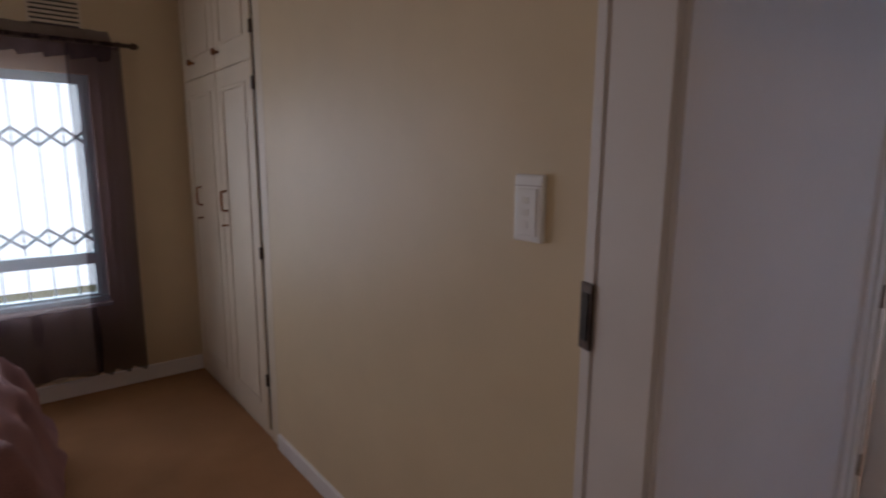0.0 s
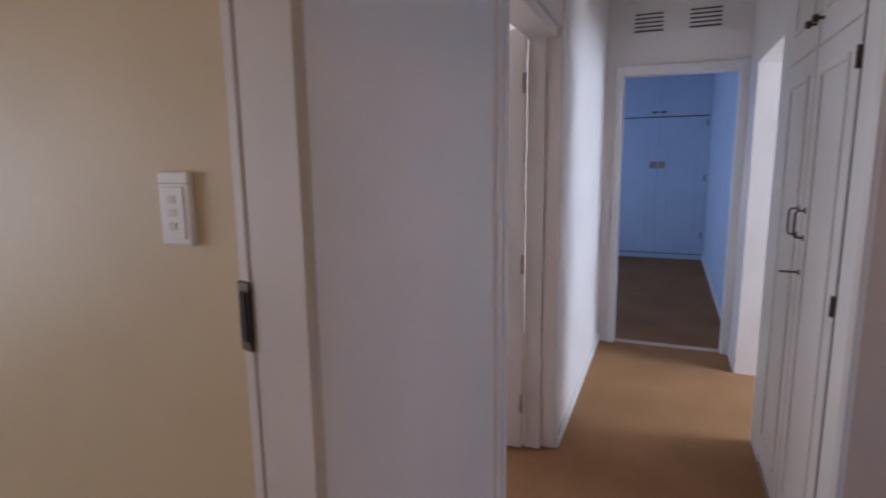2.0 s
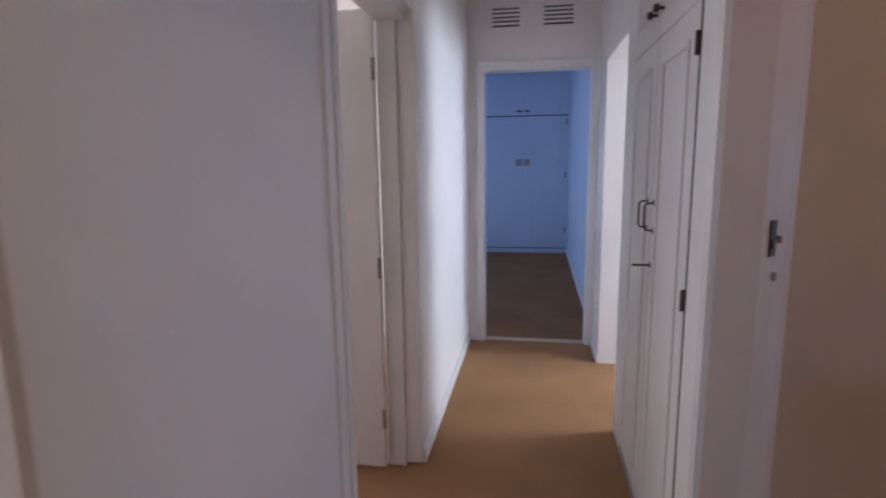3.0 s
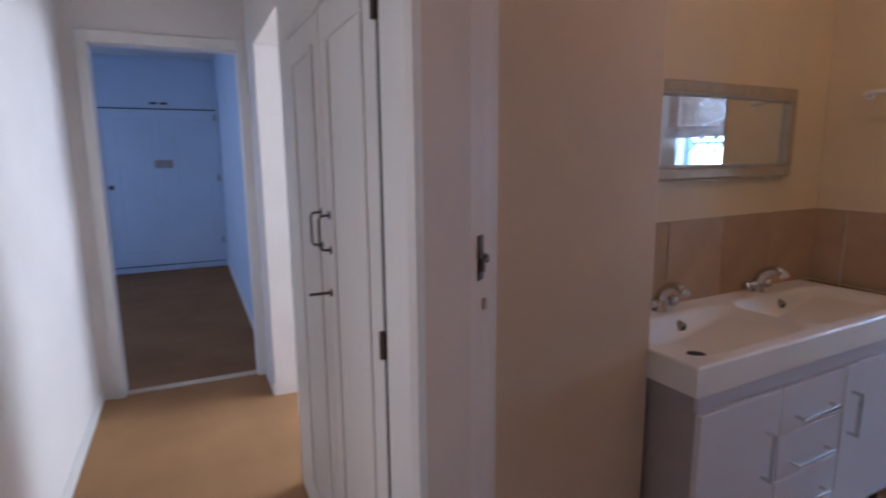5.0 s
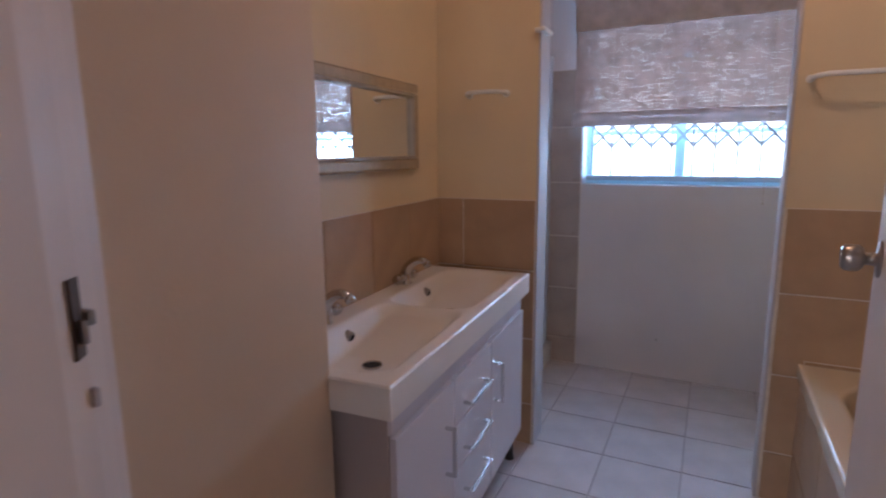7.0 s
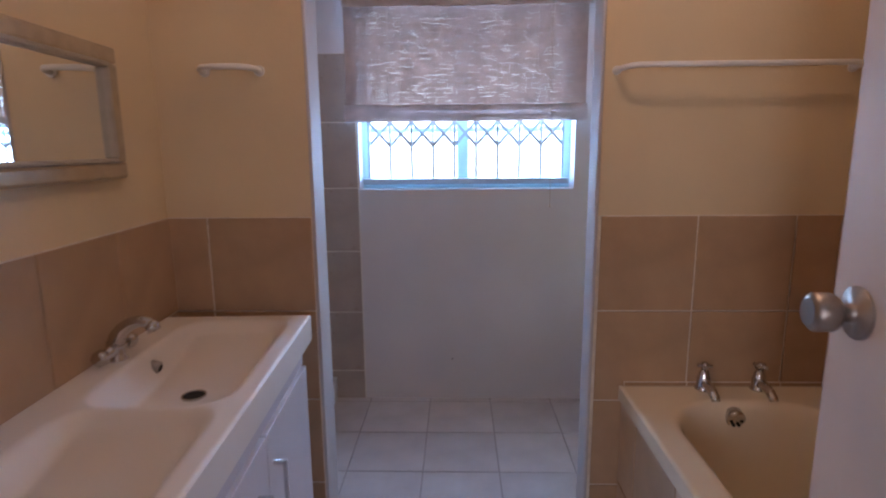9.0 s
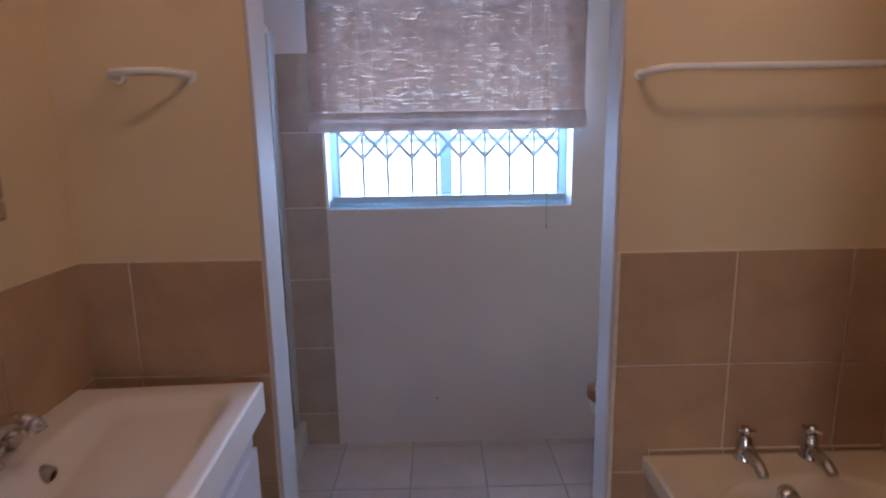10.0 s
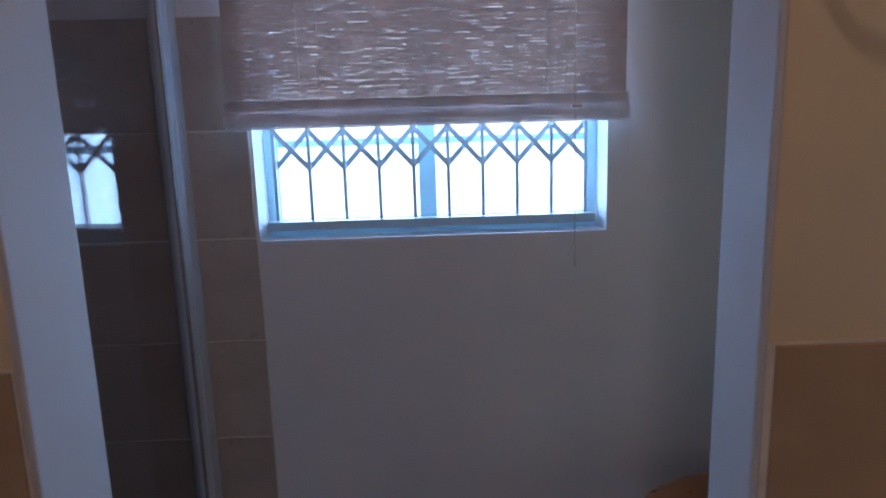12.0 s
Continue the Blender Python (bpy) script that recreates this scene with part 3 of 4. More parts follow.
linen = thing("linen_cupboard", "white built-in linen cupboard with panelled doors", "cupboard")
part("body", box(bmesh.new(), 2.101, 3.13, -0.395, -0.225, 0, CH), GLOSS, linen)
part("side_post", rbox(1.952, 2.03, -0.24, -0.2, 0, CH, 0.004), GLOSS, linen)
part("end_post", rbox(3.02, 3.238, -0.235, -0.2, 0, CH, 0.006), GLOSS, linen)
part("plinth", rbox(2.03, 3.02, -0.23, -0.212, 0, 0.06, 0.003), GLOSS, linen)
for a0, a1 in ((2.04, 2.522), (2.53, 3.012)):
    slab_door("door", linen, 0, "y", -0.225, 1, a0, a1, 0.07, 1.808, GLOSS, True, 0.03, 0.08)
    slab_door("upper_door", linen, 0, "y", -0.225, 1, a0, a1, 1.811, 2.5, GLOSS, True, 0.03, 0.08)
for x in (2.475, 2.58):
    part("handle", tube(bmesh.new(), [(x, -0.196, 1.155), (x, -0.168, 1.157), (x, -0.162, 1.168), (x, -0.162, 1.24), (x, -0.168, 1.251), (x, -0.196, 1.253)], 0.0036), BRONZE, linen)
    for z in (1.155, 1.253):
        part("rosette", tube(bmesh.new(), [(x, -0.197, z), (x, -0.19, z)], 0.012), CHROME, linen)
    part("knob", tube(bmesh.new(), [(x, -0.196, 1.895), (x, -0.18, 1.895), (x, -0.175, 1.895), (x, -0.16, 1.895)], [0.006, 0.006, 0.015, 0.012]), BRONZE, linen)
part("gap", rbox(2.0265, 2.041, -0.222, -0.1975, 0.06, 2.5, 0), DARK, linen, "dark gap on the hinge side")
part("key", tube(bmesh.new(), [(2.49, -0.196, 1.03), (2.49, -0.13, 1.03)], 0.004), BRONZE, linen)
part("key_plate", tube(bmesh.new(), [(2.49, -0.197, 1.03), (2.49, -0.19, 1.03)], 0.012), CHROME, linen)
for z in (0.33, 1.02, 1.70, 2.0):
    part("hinge", tube(bmesh.new(), [(2.034, -0.19, z - 0.03), (2.034, -0.19, z + 0.03)], 0.0065), BRONZE, linen)

side_door = tagged(new("door_side_room"), "white panel door standing open into the side room", "door", kind="structure")
part("leaf", rbox(2.72, 2.764, 0.876, 1.66, 0.012, 2.014, 0.003), GLOSS, side_door)
for z in (0.25, 0.95, 1.78):
    part("hinge", tube(bmesh.new(), [(2.716, 0.876, z - 0.045), (2.716, 0.876, z + 0.045)], 0.008), STEEL, side_door)

# ---- far bedroom ----
far = thing("built_in_wardrobe", "built-in wardrobe with top cupboards in the far bedroom, tinted with blue daylight", "wardrobe")
part("body", box(bmesh.new(), 8.62, 9.18, -0.25, 3.3, 0, CH), FAR_BLUECAST, far)
part("side_post", rbox(8.59, 8.64, -0.25, -0.225, 0, CH, 0.003), FAR_BLUECAST, far)
part("plinth", rbox(8.608, 8.63, -0.225, 3.3, 0.0, 0.07, 0.003), FAR_BLUECAST, far)
part("shadow_gap", rbox(8.606, 8.622, -0.225, 3.3, 0.068, 0.082, 0), DARK, far, "dark gap above the plinth")
part("shadow_gap", rbox(8.606, 8.622, -0.225, 3.3, 1.985, 2.0, 0), DARK, far, "dark gap under the top cupboards")
for k in range(5):
    a0 = -0.222 + 0.63 * k
    slab_door("door", far, 0, "x", 8.62, -1, a0, a0 + 0.625, 0.08, 1.985, FAR_BLUECAST, True, 0.022, 0.12)
    slab_door("upper_door", far, 0, "x", 8.62, -1, a0, a0 + 0.625, 2.0, 2.56, FAR_BLUECAST, False, 0.022)
    yh = a0 + (0.575 if k % 2 == 0 else 0.055)
    part("handle", rbox(8.584, 8.598, yh - 0.045, yh + 0.045, 1.285, 1.38, 0.003), STEEL, far, "dull steel flush pull")
    part("knob", rbox(8.575, 8.598, yh - 0.04, yh + 0.04, 2.045, 2.07, 0.003), BRONZE, far)
part("lock", rbox(8.584, 8.598, 0.965, 1.02, 1.035, 1.085, 0.003), BRONZE, far, "dark lock plate")
for z in (0.35, 1.15, 1.9):
    part("hinge", rbox(8.588, 8.60, -0.222, -0.19, z - 0.04, z + 0.04, 0.002), STEEL, far)

# ---- bathroom ----
bath_door = tagged(new("door_bathroom"), "beige painted bathroom door standing open with a round knob", "door", kind="structure")
bath_door.matrix_world = pose(1.082, -0.425, 0, 0, 0, -5.6)
part("leaf", rbox(-0.022, 0.018, -0.89, 0, 0.012, 2.03, 0.003), JAMB, bath_door)
knob = part("door_knob", tube(bmesh.new(), [(0.018, -0.835, 1.185), (0.021, -0.835, 1.185), (0.023, -0.835, 1.185), (0.04, -0.835, 1.185), (0.043, -0.835, 1.185), (0.05, -0.835, 1.185), (0.07, -0.835, 1.185), (0.077, -0.835, 1.185)], [0.034, 0.034, 0.013, 0.011, 0.019, 0.025, 0.025, 0.018], 20), KNOB, bath_door, "brushed steel round knob")
part("hinge", tube(bmesh.new(), [(0.022, -0.004, 0.2), (0.022, -0.004, 0.29)], 0.008), STEEL, bath_door)
part("hinge", tube(bmesh.new(), [(0.022, -0.004, 1.75), (0.022, -0.004, 1.84)], 0.008), STEEL, bath_door)


def basin_top(x0, x1, y0, y1, ztop, thick, bowls, depth, name, material, parent, nx=40, ny=96, soft=0.05):
    """A slab whose top dips into bowls: rectangles (x0, x1, y0, y1) with soft sides; a fifth number is where the floor, rising from y0, is lowest."""
    def dip(x, y):
        best = 0
        for a, b, c, d, *low in bowls:
            t = min(x - a, b - x, y - c, d - y)
            cr = min(x - a, b - x), min(y - c, d - y)
            if cr[0] < soft * 1.6 and cr[1] < soft * 1.6:
                q = soft * 1.6
                t = q - math.hypot(q - cr[0], q - cr[1])
            s = max(0, min(1, t / soft))
            fall = 1
            if low:
                fall = max(0.0, min(1.0, (y - c) / (low[0] - c)))
                fall = 0.12 + 0.88 * fall ** 0.7
            best = max(best, s * s * (3 - 2 * s) * fall)
        return best * depth
    bm = bmesh.new()
    g = [[bm.verts.new((x0 + (x1 - x0) * i / nx, y0 + (y1 - y0) * j / ny, ztop)) for j in range(ny + 1)] for i in range(nx + 1)]
    for row in g:
        for v in row:
            v.co.z -= dip(v.co.x, v.co.y)
    for i in range(nx):
        for j in range(ny):
            bm.faces.new((g[i][j], g[i + 1][j], g[i + 1][j + 1], g[i][j + 1])).smooth = True
    rim = [g[i][0] for i in range(nx + 1)] + [g[nx][j] for j in range(1, ny + 1)] + [g[i][ny] for i in range(nx - 1, -1, -1)] + [g[0][j] for j in range(ny - 1, 0, -1)]
    cx, cy = (x0 + x1) / 2, (y0 + y1) / 2
    mid = [bm.verts.new((v.co.x + math.copysign(0.004, v.co.x - cx) * (abs(v.co.x - cx) > (x1 - x0) / 2 - 1e-4), v.co.y + math.copysign(0.004, v.co.y - cy) * (abs(v.co.y - cy) > (y1 - y0) / 2 - 1e-4), ztop - 0.005)) for v in rim]
    low = [bm.verts.new((v.co.x, v.co.y, ztop - thick)) for v in mid]
    n = len(rim)
    for k in range(n):
        bm.faces.new((rim[k], rim[(k + 1) % n], mid[(k + 1) % n], mid[k]))
        bm.faces.new((mid[k], mid[(k + 1) % n], low[(k + 1) % n], low[k]))
    return part(name, bm, material, parent)


vanity = thing("vanity_unit", "white gloss double vanity cabinet with bar handles", "vanity")
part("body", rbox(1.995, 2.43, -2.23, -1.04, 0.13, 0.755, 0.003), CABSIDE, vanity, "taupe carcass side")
part("rail", rbox(1.985, 2.0, -2.23, -1.04, 0.705, 0.767, 0.002), CABINET, vanity)
FX = 1.975
for a0, a1 in ((-1.42, -1.04), (-2.23, -1.785)):
    part("door", rbox(FX, FX + 0.019, a0 + 0.002, a1 - 0.002, 0.135, 0.70, 0.002), CABINET, vanity)
for z0, z1 in ((0.545, 0.70), (0.388, 0.541), (0.135, 0.384)):
    part("drawer", rbox(FX, FX + 0.019, -1.781, -1.424, z0, z1, 0.002), CABINET, vanity)


def bar_handle(parent, a, b):
    """A square bow handle between two points on the front."""
    (ya, za), (yb, zb) = a, b
    h = bmesh.new()
    t = 0.0045
    box(h, FX - 0.034, FX - 0.024, min(ya, yb) - t, max(ya, yb) + t, min(za, zb) - t, max(za, zb) + t)
    for y, z in (a, b):
        box(h, FX - 0.024, FX + 0.001, y - t, y + t, z - t, z + t)
    part("handle", h, CHROME, parent)


bar_handle(vanity, (-1.348, 0.428), (-1.348, 0.578))
bar_handle(vanity, (-1.83, 0.452), (-1.83, 0.602))
for z in (0.592, 0.436, 0.286):
    bar_handle(vanity, (-1.50, z), (-1.695, z))
for x, y in ((2.02, -2.19), (2.02, -1.08), (2.40, -2.19), (2.40, -1.08)):
    part("foot", tube(bmesh.new(), [(x, y, 0), (x, y, 0.02), (x, y, 0.13)], [0.022, 0.018, 0.015]), DARK, vanity, "black plastic foot")

basin = thing("double_basin", "white ceramic double washbasin on the vanity", "washbasin")
basin_top(1.968, 2.435, -2.285, -1.005, 0.853, 0.085, ((2.01, 2.35, -1.655, -1.045, -1.32), (2.01, 2.35, -2.25, -1.64, -1.91)), 0.086, "slab", CERAMIC, basin, nx=60, ny=150, soft=0.055)
for y in (-1.28, -1.87):
    part("drain", tube(bmesh.new(), [(2.18, y, 0.762), (2.18, y, 0.7705)], 0.027, 20), DARK, basin, "dark open drain")
    part("drain_ring", tube(bmesh.new(), arc((2.18, y, 0.7705), 0.029, 0, 360, (1, 0, 0), (0, 1, 0), 24), 0.003, 6), CHROME, basin)
    part("overflow", tube(bmesh.new(), [(2.34, y - 0.10, 0.814), (2.314, y - 0.10, 0.806), (2.310, y - 0.10, 0.805)], [0.018, 0.018, 0.015], 18), STEEL, basin, "chrome overflow ring")
    part("overflow_hole", tube(bmesh.new(), [(2.313, y - 0.10, 0.806), (2.3085, y - 0.10, 0.8045)], 0.010, 12), DARK, basin, "dark overflow hole")


def mixer(y):
    m = thing("basin_mixer", "chrome basin mixer tap with a swan-neck spout", "tap", "basin taps")
    X = 2.438
    part("base", tube(bmesh.new(), [(X, y, 0.848), (X, y, 0.856), (X, y, 0.862), (X, y, 0.89), (X, y, 0.905)], [0.027, 0.027, 0.022, 0.024, 0.020], 16), CHROME, m)
    part("cross_body", tube(bmesh.new(), [(X, y - 0.05, 0.882), (X, y - 0.02, 0.884), (X, y + 0.02, 0.884), (X, y + 0.05, 0.882)], [0.013, 0.017, 0.017, 0.013], 12), CHROME, m)
    for s in (1, -1):
        part("tap_head", tube(bmesh.new(), [(X, y + s * 0.05, 0.882), (X, y + s * 0.056, 0.882), (X, y + s * 0.060, 0.882), (X, y + s * 0.078, 0.882), (X, y + s * 0.083, 0.882)], [0.012, 0.014, 0.022, 0.020, 0.013], 8), CHROME, m)
    pts = [Vector((X, y, 0.892)), Vector((X - 0.008, y, 0.915)), Vector((X - 0.024, y, 0.936)), Vector((X - 0.046, y, 0.951)), Vector((X - 0.07, y, 0.957)), Vector((X - 0.088, y, 0.953)), Vector((X - 0.098, y, 0.945))]
    part("spout", tube(bmesh.new(), pts, [0.022, 0.021, 0.019, 0.017, 0.0155, 0.0145, 0.014], 14), CHROME, m)
    part("nozzle", tube(bmesh.new(), [(X - 0.094, y, 0.951), (X - 0.098, y, 0.946), (X - 0.106, y, 0.930)], [0.0145, 0.0165, 0.0165], 12), CHROME, m)


mixer(-1.35)
mixer(-1.92)

mirror = thing("wall_mirror", "long mirror in a champagne moulded frame", "mirror")
my0, my1, mz0, mz1 = -2.105, -1.08, 1.318, 1.664
for nm, b in (("frame_top", (2.452, 2.484, my0, my1, mz1 - 0.043, mz1)), ("frame_bottom", (2.452, 2.484, my0, my1, mz0, mz0 + 0.043)), ("frame_side", (2.452, 2.484, my0, my0 + 0.043, mz0 + 0.043, mz1 - 0.043)), ("frame_side", (2.452, 2.484, my1 - 0.043, my1, mz0 + 0.043, mz1 - 0.043))):
    part(nm, rbox(*b, 0.008, 2), GOLDFRAME, mirror)
for b in ((2.448, 2.47, my0 + 0.041, my1 - 0.041, mz1 - 0.054, mz1 - 0.041), (2.448, 2.47, my0 + 0.041, my1 - 0.041, mz0 + 0.041, mz0 + 0.054), (2.448, 2.47, my0 + 0.041, my0 + 0.054, mz0 + 0.054, mz1 - 0.054), (2.448, 2.47, my1 - 0.054, my1 - 0.041, mz0 + 0.054, mz1 - 0.054)):
    part("beading", rbox(*b, 0.004, 1), SILVER, mirror, "silver inner beading")
part("glass", box(bmesh.new(), 2.466, 2.47, my0 + 0.05, my1 - 0.05, mz0 + 0.05, mz1 - 0.05), MIRROR, mirror, "mirror glass")

ring = thing("towel_ring", "white plastic half-round towel ring on the wall", "towel ring")
pts = [Vector((2.317, -2.372, 1.636)), Vector((2.315, -2.33, 1.638)), Vector((2.297, -2.305, 1.640)), Vector((2.262, -2.296, 1.641)), Vector((2.192, -2.296, 1.641)), Vector((2.16, -2.305, 1.640)), Vector((2.144, -2.33, 1.638)), Vector((2.142, -2.372, 1.636))]
part("ring", tube(bmesh.new(), pts, 0.0095, 12), PLASTIC, ring)
for x in (2.317, 2.142):
    part("mount", tube(bmesh.new(), [(x, -2.371, 1.636), (x, -2.362, 1.636)], 0.017, 14), PLASTIC, ring)
rail = thing("towel_rail", "long white plastic towel rail above the bath", "towel rail")
pts = [Vector((1.022, -2.372, 1.622)), Vector((1.021, -2.33, 1.625)), Vector((1.008, -2.308, 1.628)), Vector((0.976, -2.298, 1.632)), Vector((0.35, -2.298, 1.632)), Vector((0.32, -2.306, 1.63)), Vector((0.306, -2.33, 1.628)), Vector((0.305, -2.372, 1.625))]
part("bar", tube(bmesh.new(), pts, 0.009, 12), PLASTIC, rail)
for x in (1.022, 0.305):
    part("mount", tube(bmesh.new(), [(x, -2.371, 1.625), (x, -2.362, 1.625)], 0.014, 14), PLASTIC, rail)

tub = thing("bathtub", "ivory built-in bathtub with a rolled rim", "bathtub")
basin_top(0.289, 0.966, -2.345, -0.78, 0.592, 0.05, ((0.36, 0.885, -2.235, -0.88),), 0.36, "shell", TUB, tub, nx=60, ny=120, soft=0.125)
part("overflow", tube(bmesh.new(), [(0.645, -2.225, 0.551), (0.645, -2.198, 0.543), (0.645, -2.195, 0.542)], [0.03, 0.03, 0.026], 20), CHROME, tub, "round chrome overflow grid")
for k in range(6):
    a = k * math.pi / 3
    cx, cz = 0.645 + 0.016 * math.cos(a), 0.542 + 0.016 * math.sin(a)
    part("overflow_hole", tube(bmesh.new(), [(cx, -2.199, cz), (cx, -2.1935, cz - 0.001)], 0.005, 8), DARK, tub)


def pillar_tap(x, turn):
    t = thing("bath_tap", "chrome pillar tap on the bath rim", "tap", "bath taps")
    y, z = -2.318, 0.59
    part("stem", tube(bmesh.new(), [(x, y, z), (x, y, z + 0.007), (x, y, z + 0.012), (x, y, z + 0.04), (x, y, z + 0.062), (x, y, z + 0.074)], [0.027, 0.027, 0.023, 0.022, 0.016, 0.011], 16), CHROME, t)
    part("spout", tube(bmesh.new(), [(x, y, z + 0.024), (x, y + 0.03, z + 0.028), (x, y + 0.066, z + 0.022), (x, y + 0.088, z + 0.010), (x, y + 0.094, z + 0.002)], [0.016, 0.0165, 0.0155, 0.0145, 0.0135], 14), CHROME, t)
    h = bmesh.new()
    for a in (turn, turn + 90):
        c, s = math.cos(radians(a)) * 0.023, math.sin(radians(a)) * 0.023
        tube(h, [(x - c, y - s, z + 0.084), (x, y, z + 0.085), (x + c, y + s, z + 0.084)], [0.0065, 0.005, 0.0065], 8)
    tube(h, [(x, y, z + 0.07), (x, y, z + 0.092), (x, y, z + 0.097)], [0.009, 0.012, 0.007], 12)
    part("cross_handle", h, CHROME, t)


pillar_tap(0.70, 80)
pillar_tap(0.518, 30)

lamp = thing("ceiling_lamp", "bare opal bulb on a white ceiling rose", "ceiling lamp")
part("rose", tube(bmesh.new(), [(1.34, -1.72, CH), (1.34, -1.72, CH - 0.012), (1.34, -1.72, CH - 0.02), (1.34, -1.72, CH - 0.06)], [0.05, 0.045, 0.02, 0.02], 20), PLASTIC, lamp)
part("bulb", tube(bmesh.new(), [(1.34, -1.72, CH - 0.06), (1.34, -1.72, CH - 0.075), (1.34, -1.72, CH - 0.10), (1.34, -1.72, CH - 0.12), (1.34, -1.72, CH - 0.13)], [0.012, 0.018, 0.03, 0.022, 0.006], 16), PLASTIC, lamp, "opal bulb")

# window, guard and blind
window_bath = tagged(new("window_bathroom"), "white aluminium bathroom window with frosted panes", "window", kind="structure")
bm = bmesh.new()
for b in ((0.911, 2.033, -3.64, -3.59, 1.178, 1.235), (0.911, 2.033, -3.64, -3.59, 2.15, 2.2), (0.911, 0.955, -3.64, -3.59, 1.235, 2.15), (1.989, 2.033, -3.64, -3.59, 1.235, 2.15)):
    box(bm, *b)
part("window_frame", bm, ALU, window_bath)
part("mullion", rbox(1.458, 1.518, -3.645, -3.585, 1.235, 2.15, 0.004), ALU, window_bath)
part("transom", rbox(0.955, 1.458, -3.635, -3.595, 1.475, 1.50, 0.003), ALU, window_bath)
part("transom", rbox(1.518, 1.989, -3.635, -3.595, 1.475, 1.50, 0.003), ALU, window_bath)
for a, b in ((0.955, 1.458), (1.518, 1.989)):
    p = part("pane", box(bmesh.new(), a, b, -3.617, -3.613, 1.235, 2.15), PANE, window_bath)
    p.visible_shadow = False
part("stay", rbox(1.63, 1.76, -3.585, -3.57, 1.545, 1.56, 0.003), BRONZE, window_bath, "dark window stay")
part("stay", rbox(1.17, 1.20, -3.585, -3.57, 1.535, 1.56, 0.003), BRONZE, window_bath, "dark window catch")
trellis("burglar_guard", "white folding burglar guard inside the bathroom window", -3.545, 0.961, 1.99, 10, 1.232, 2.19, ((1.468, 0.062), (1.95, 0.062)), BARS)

blind = thing("woven_blind", "half-lowered woven reed roller blind over the window", "blind")
r = random.Random(5)
bm = bmesh.new()
z = 1.60
while z < 2.10:
    h = r.uniform(0.0036, 0.0052)
    loose = r.choice((0.10, 0.18, 0.28, 0.42))
    x = 0.879
    while x < 2.076:
        e = min(2.076, x + r.uniform(0.008, 0.05))
        open_weave = 0.93 < x < 2.03 and r.random() < loose
        hh = h * (r.uniform(0.82, 0.94) if open_weave else 1.02)
        yy = -3.405 + r.uniform(-0.001, 0.001)
        box(bm, x, e, yy - 0.0008, yy + 0.0008, z, z + hh)
        x = e
    z += h
tagged(part("weave", bm, REED, blind), kind="stuff")
for x in (1.06, 1.12, 1.80, 1.86):
    part("binding_cord", tube(bmesh.new(), [(x, -3.402, 1.55), (x, -3.402, 2.10)], 0.0009, 5), CORD, blind)
bm = bmesh.new()
for k in range(41):
    z, y = 2.048 + 0.0095 * k, -3.30 + 0.0015 * (k % 2)
    box(bm, 0.885, 2.062, y - 0.001, y + 0.001, z, z + 0.0094)
tagged(part("pelmet", bm, REEDPALE, blind, "closely woven pelmet"), kind="stuff")
bm = bmesh.new()
for k in range(14):
    z, y = 1.522 + 0.006 * k, -3.392 + 0.016 * math.sin(math.pi * min(1, (k + 1) / 9)) + 0.001 * (k % 2)
    box(bm, 0.873, 2.084, y - 0.0012, y + 0.0012, z, z + 0.0059)
tagged(part("folded_hem", bm, REEDPALE, blind, "paler folded reed hem"), kind="stuff")
part("pull_cord", tube(bmesh.new(), [(1.064, -3.29, 2.1), (1.066, -3.278, 1.56), (1.064, -3.28, 1.11)], 0.0014, 5), CORD, blind)
part("cord_end", tube(bmesh.new(), [(1.064, -3.28, 1.12), (1.064, -3.28, 1.10)], [0.003, 0.005], 8), CORD, blind)
part("cleat", rbox(1.045, 1.075, -3.287, -3.275, 1.553, 1.563, 0.003), CORD, blind)
bm = bmesh.new()
box(bm, 0.90, 2.05, -3.47, -3.29, 2.452, 2.475)
part("head_rail", bm, GLOSS, blind)

# shower screen
screen = thing("shower_screen", "satin aluminium shower door with clear glass", "shower screen")
SX = 2.25
part("wall_channel", rbox(SX - 0.02, SX + 0.02, -3.47, -3.40, 0.12, 1.95, 0.004), SHOWERFRAME, screen)
part("door_stile", rbox(SX - 0.018, SX + 0.018, -3.398, -3.355, 0.14, 1.93, 0.004), SHOWERFRAME, screen)
part("door_stile", rbox(SX - 0.018, SX + 0.018, -2.545, -2.50, 0.12, 1.95, 0.004), SHOWERFRAME, screen)
part("top_rail", rbox(SX - 0.018, SX + 0.018, -3.395, -2.50, 1.93, 1.965, 0.004), SHOWERFRAME, screen)
part("bottom_rail", rbox(SX - 0.018, SX + 0.018, -3.395, -2.50, 0.12, 0.155, 0.004), SHOWERFRAME, screen)
p = part("pane", box(bmesh.new(), SX - 0.003, SX + 0.003, -3.357, -2.51, 0.15, 1.935), SHOWERGLASS, screen, "clear glass pane")
p.visible_shadow = False
part("seal", rbox(SX - 0.022, SX - 0.014, -3.355, -3.344, 0.15, 1.93, 0.002), STEEL, screen, "grey rubber seal")
bk = thing("rail_bracket", "white plastic bracket at the top of the shower post", "bracket")
part("plate", rbox(1.965, 2.012, -2.46, -2.34, 1.875, 1.892, 0.004), PLASTIC, bk)
structure("trim_shower_kerb", rbox(2.20, 2.31, -3.468, -2.46, -0.002, 0.13, 0.008), mat("kerb_ceramic", (0.62, 0.58, 0.55), 0.35), "raised tiled shower kerb")

# toilet
wc = thing("toilet", "white toilet with an orange pine seat and lid", "toilet")
WY = -3.06


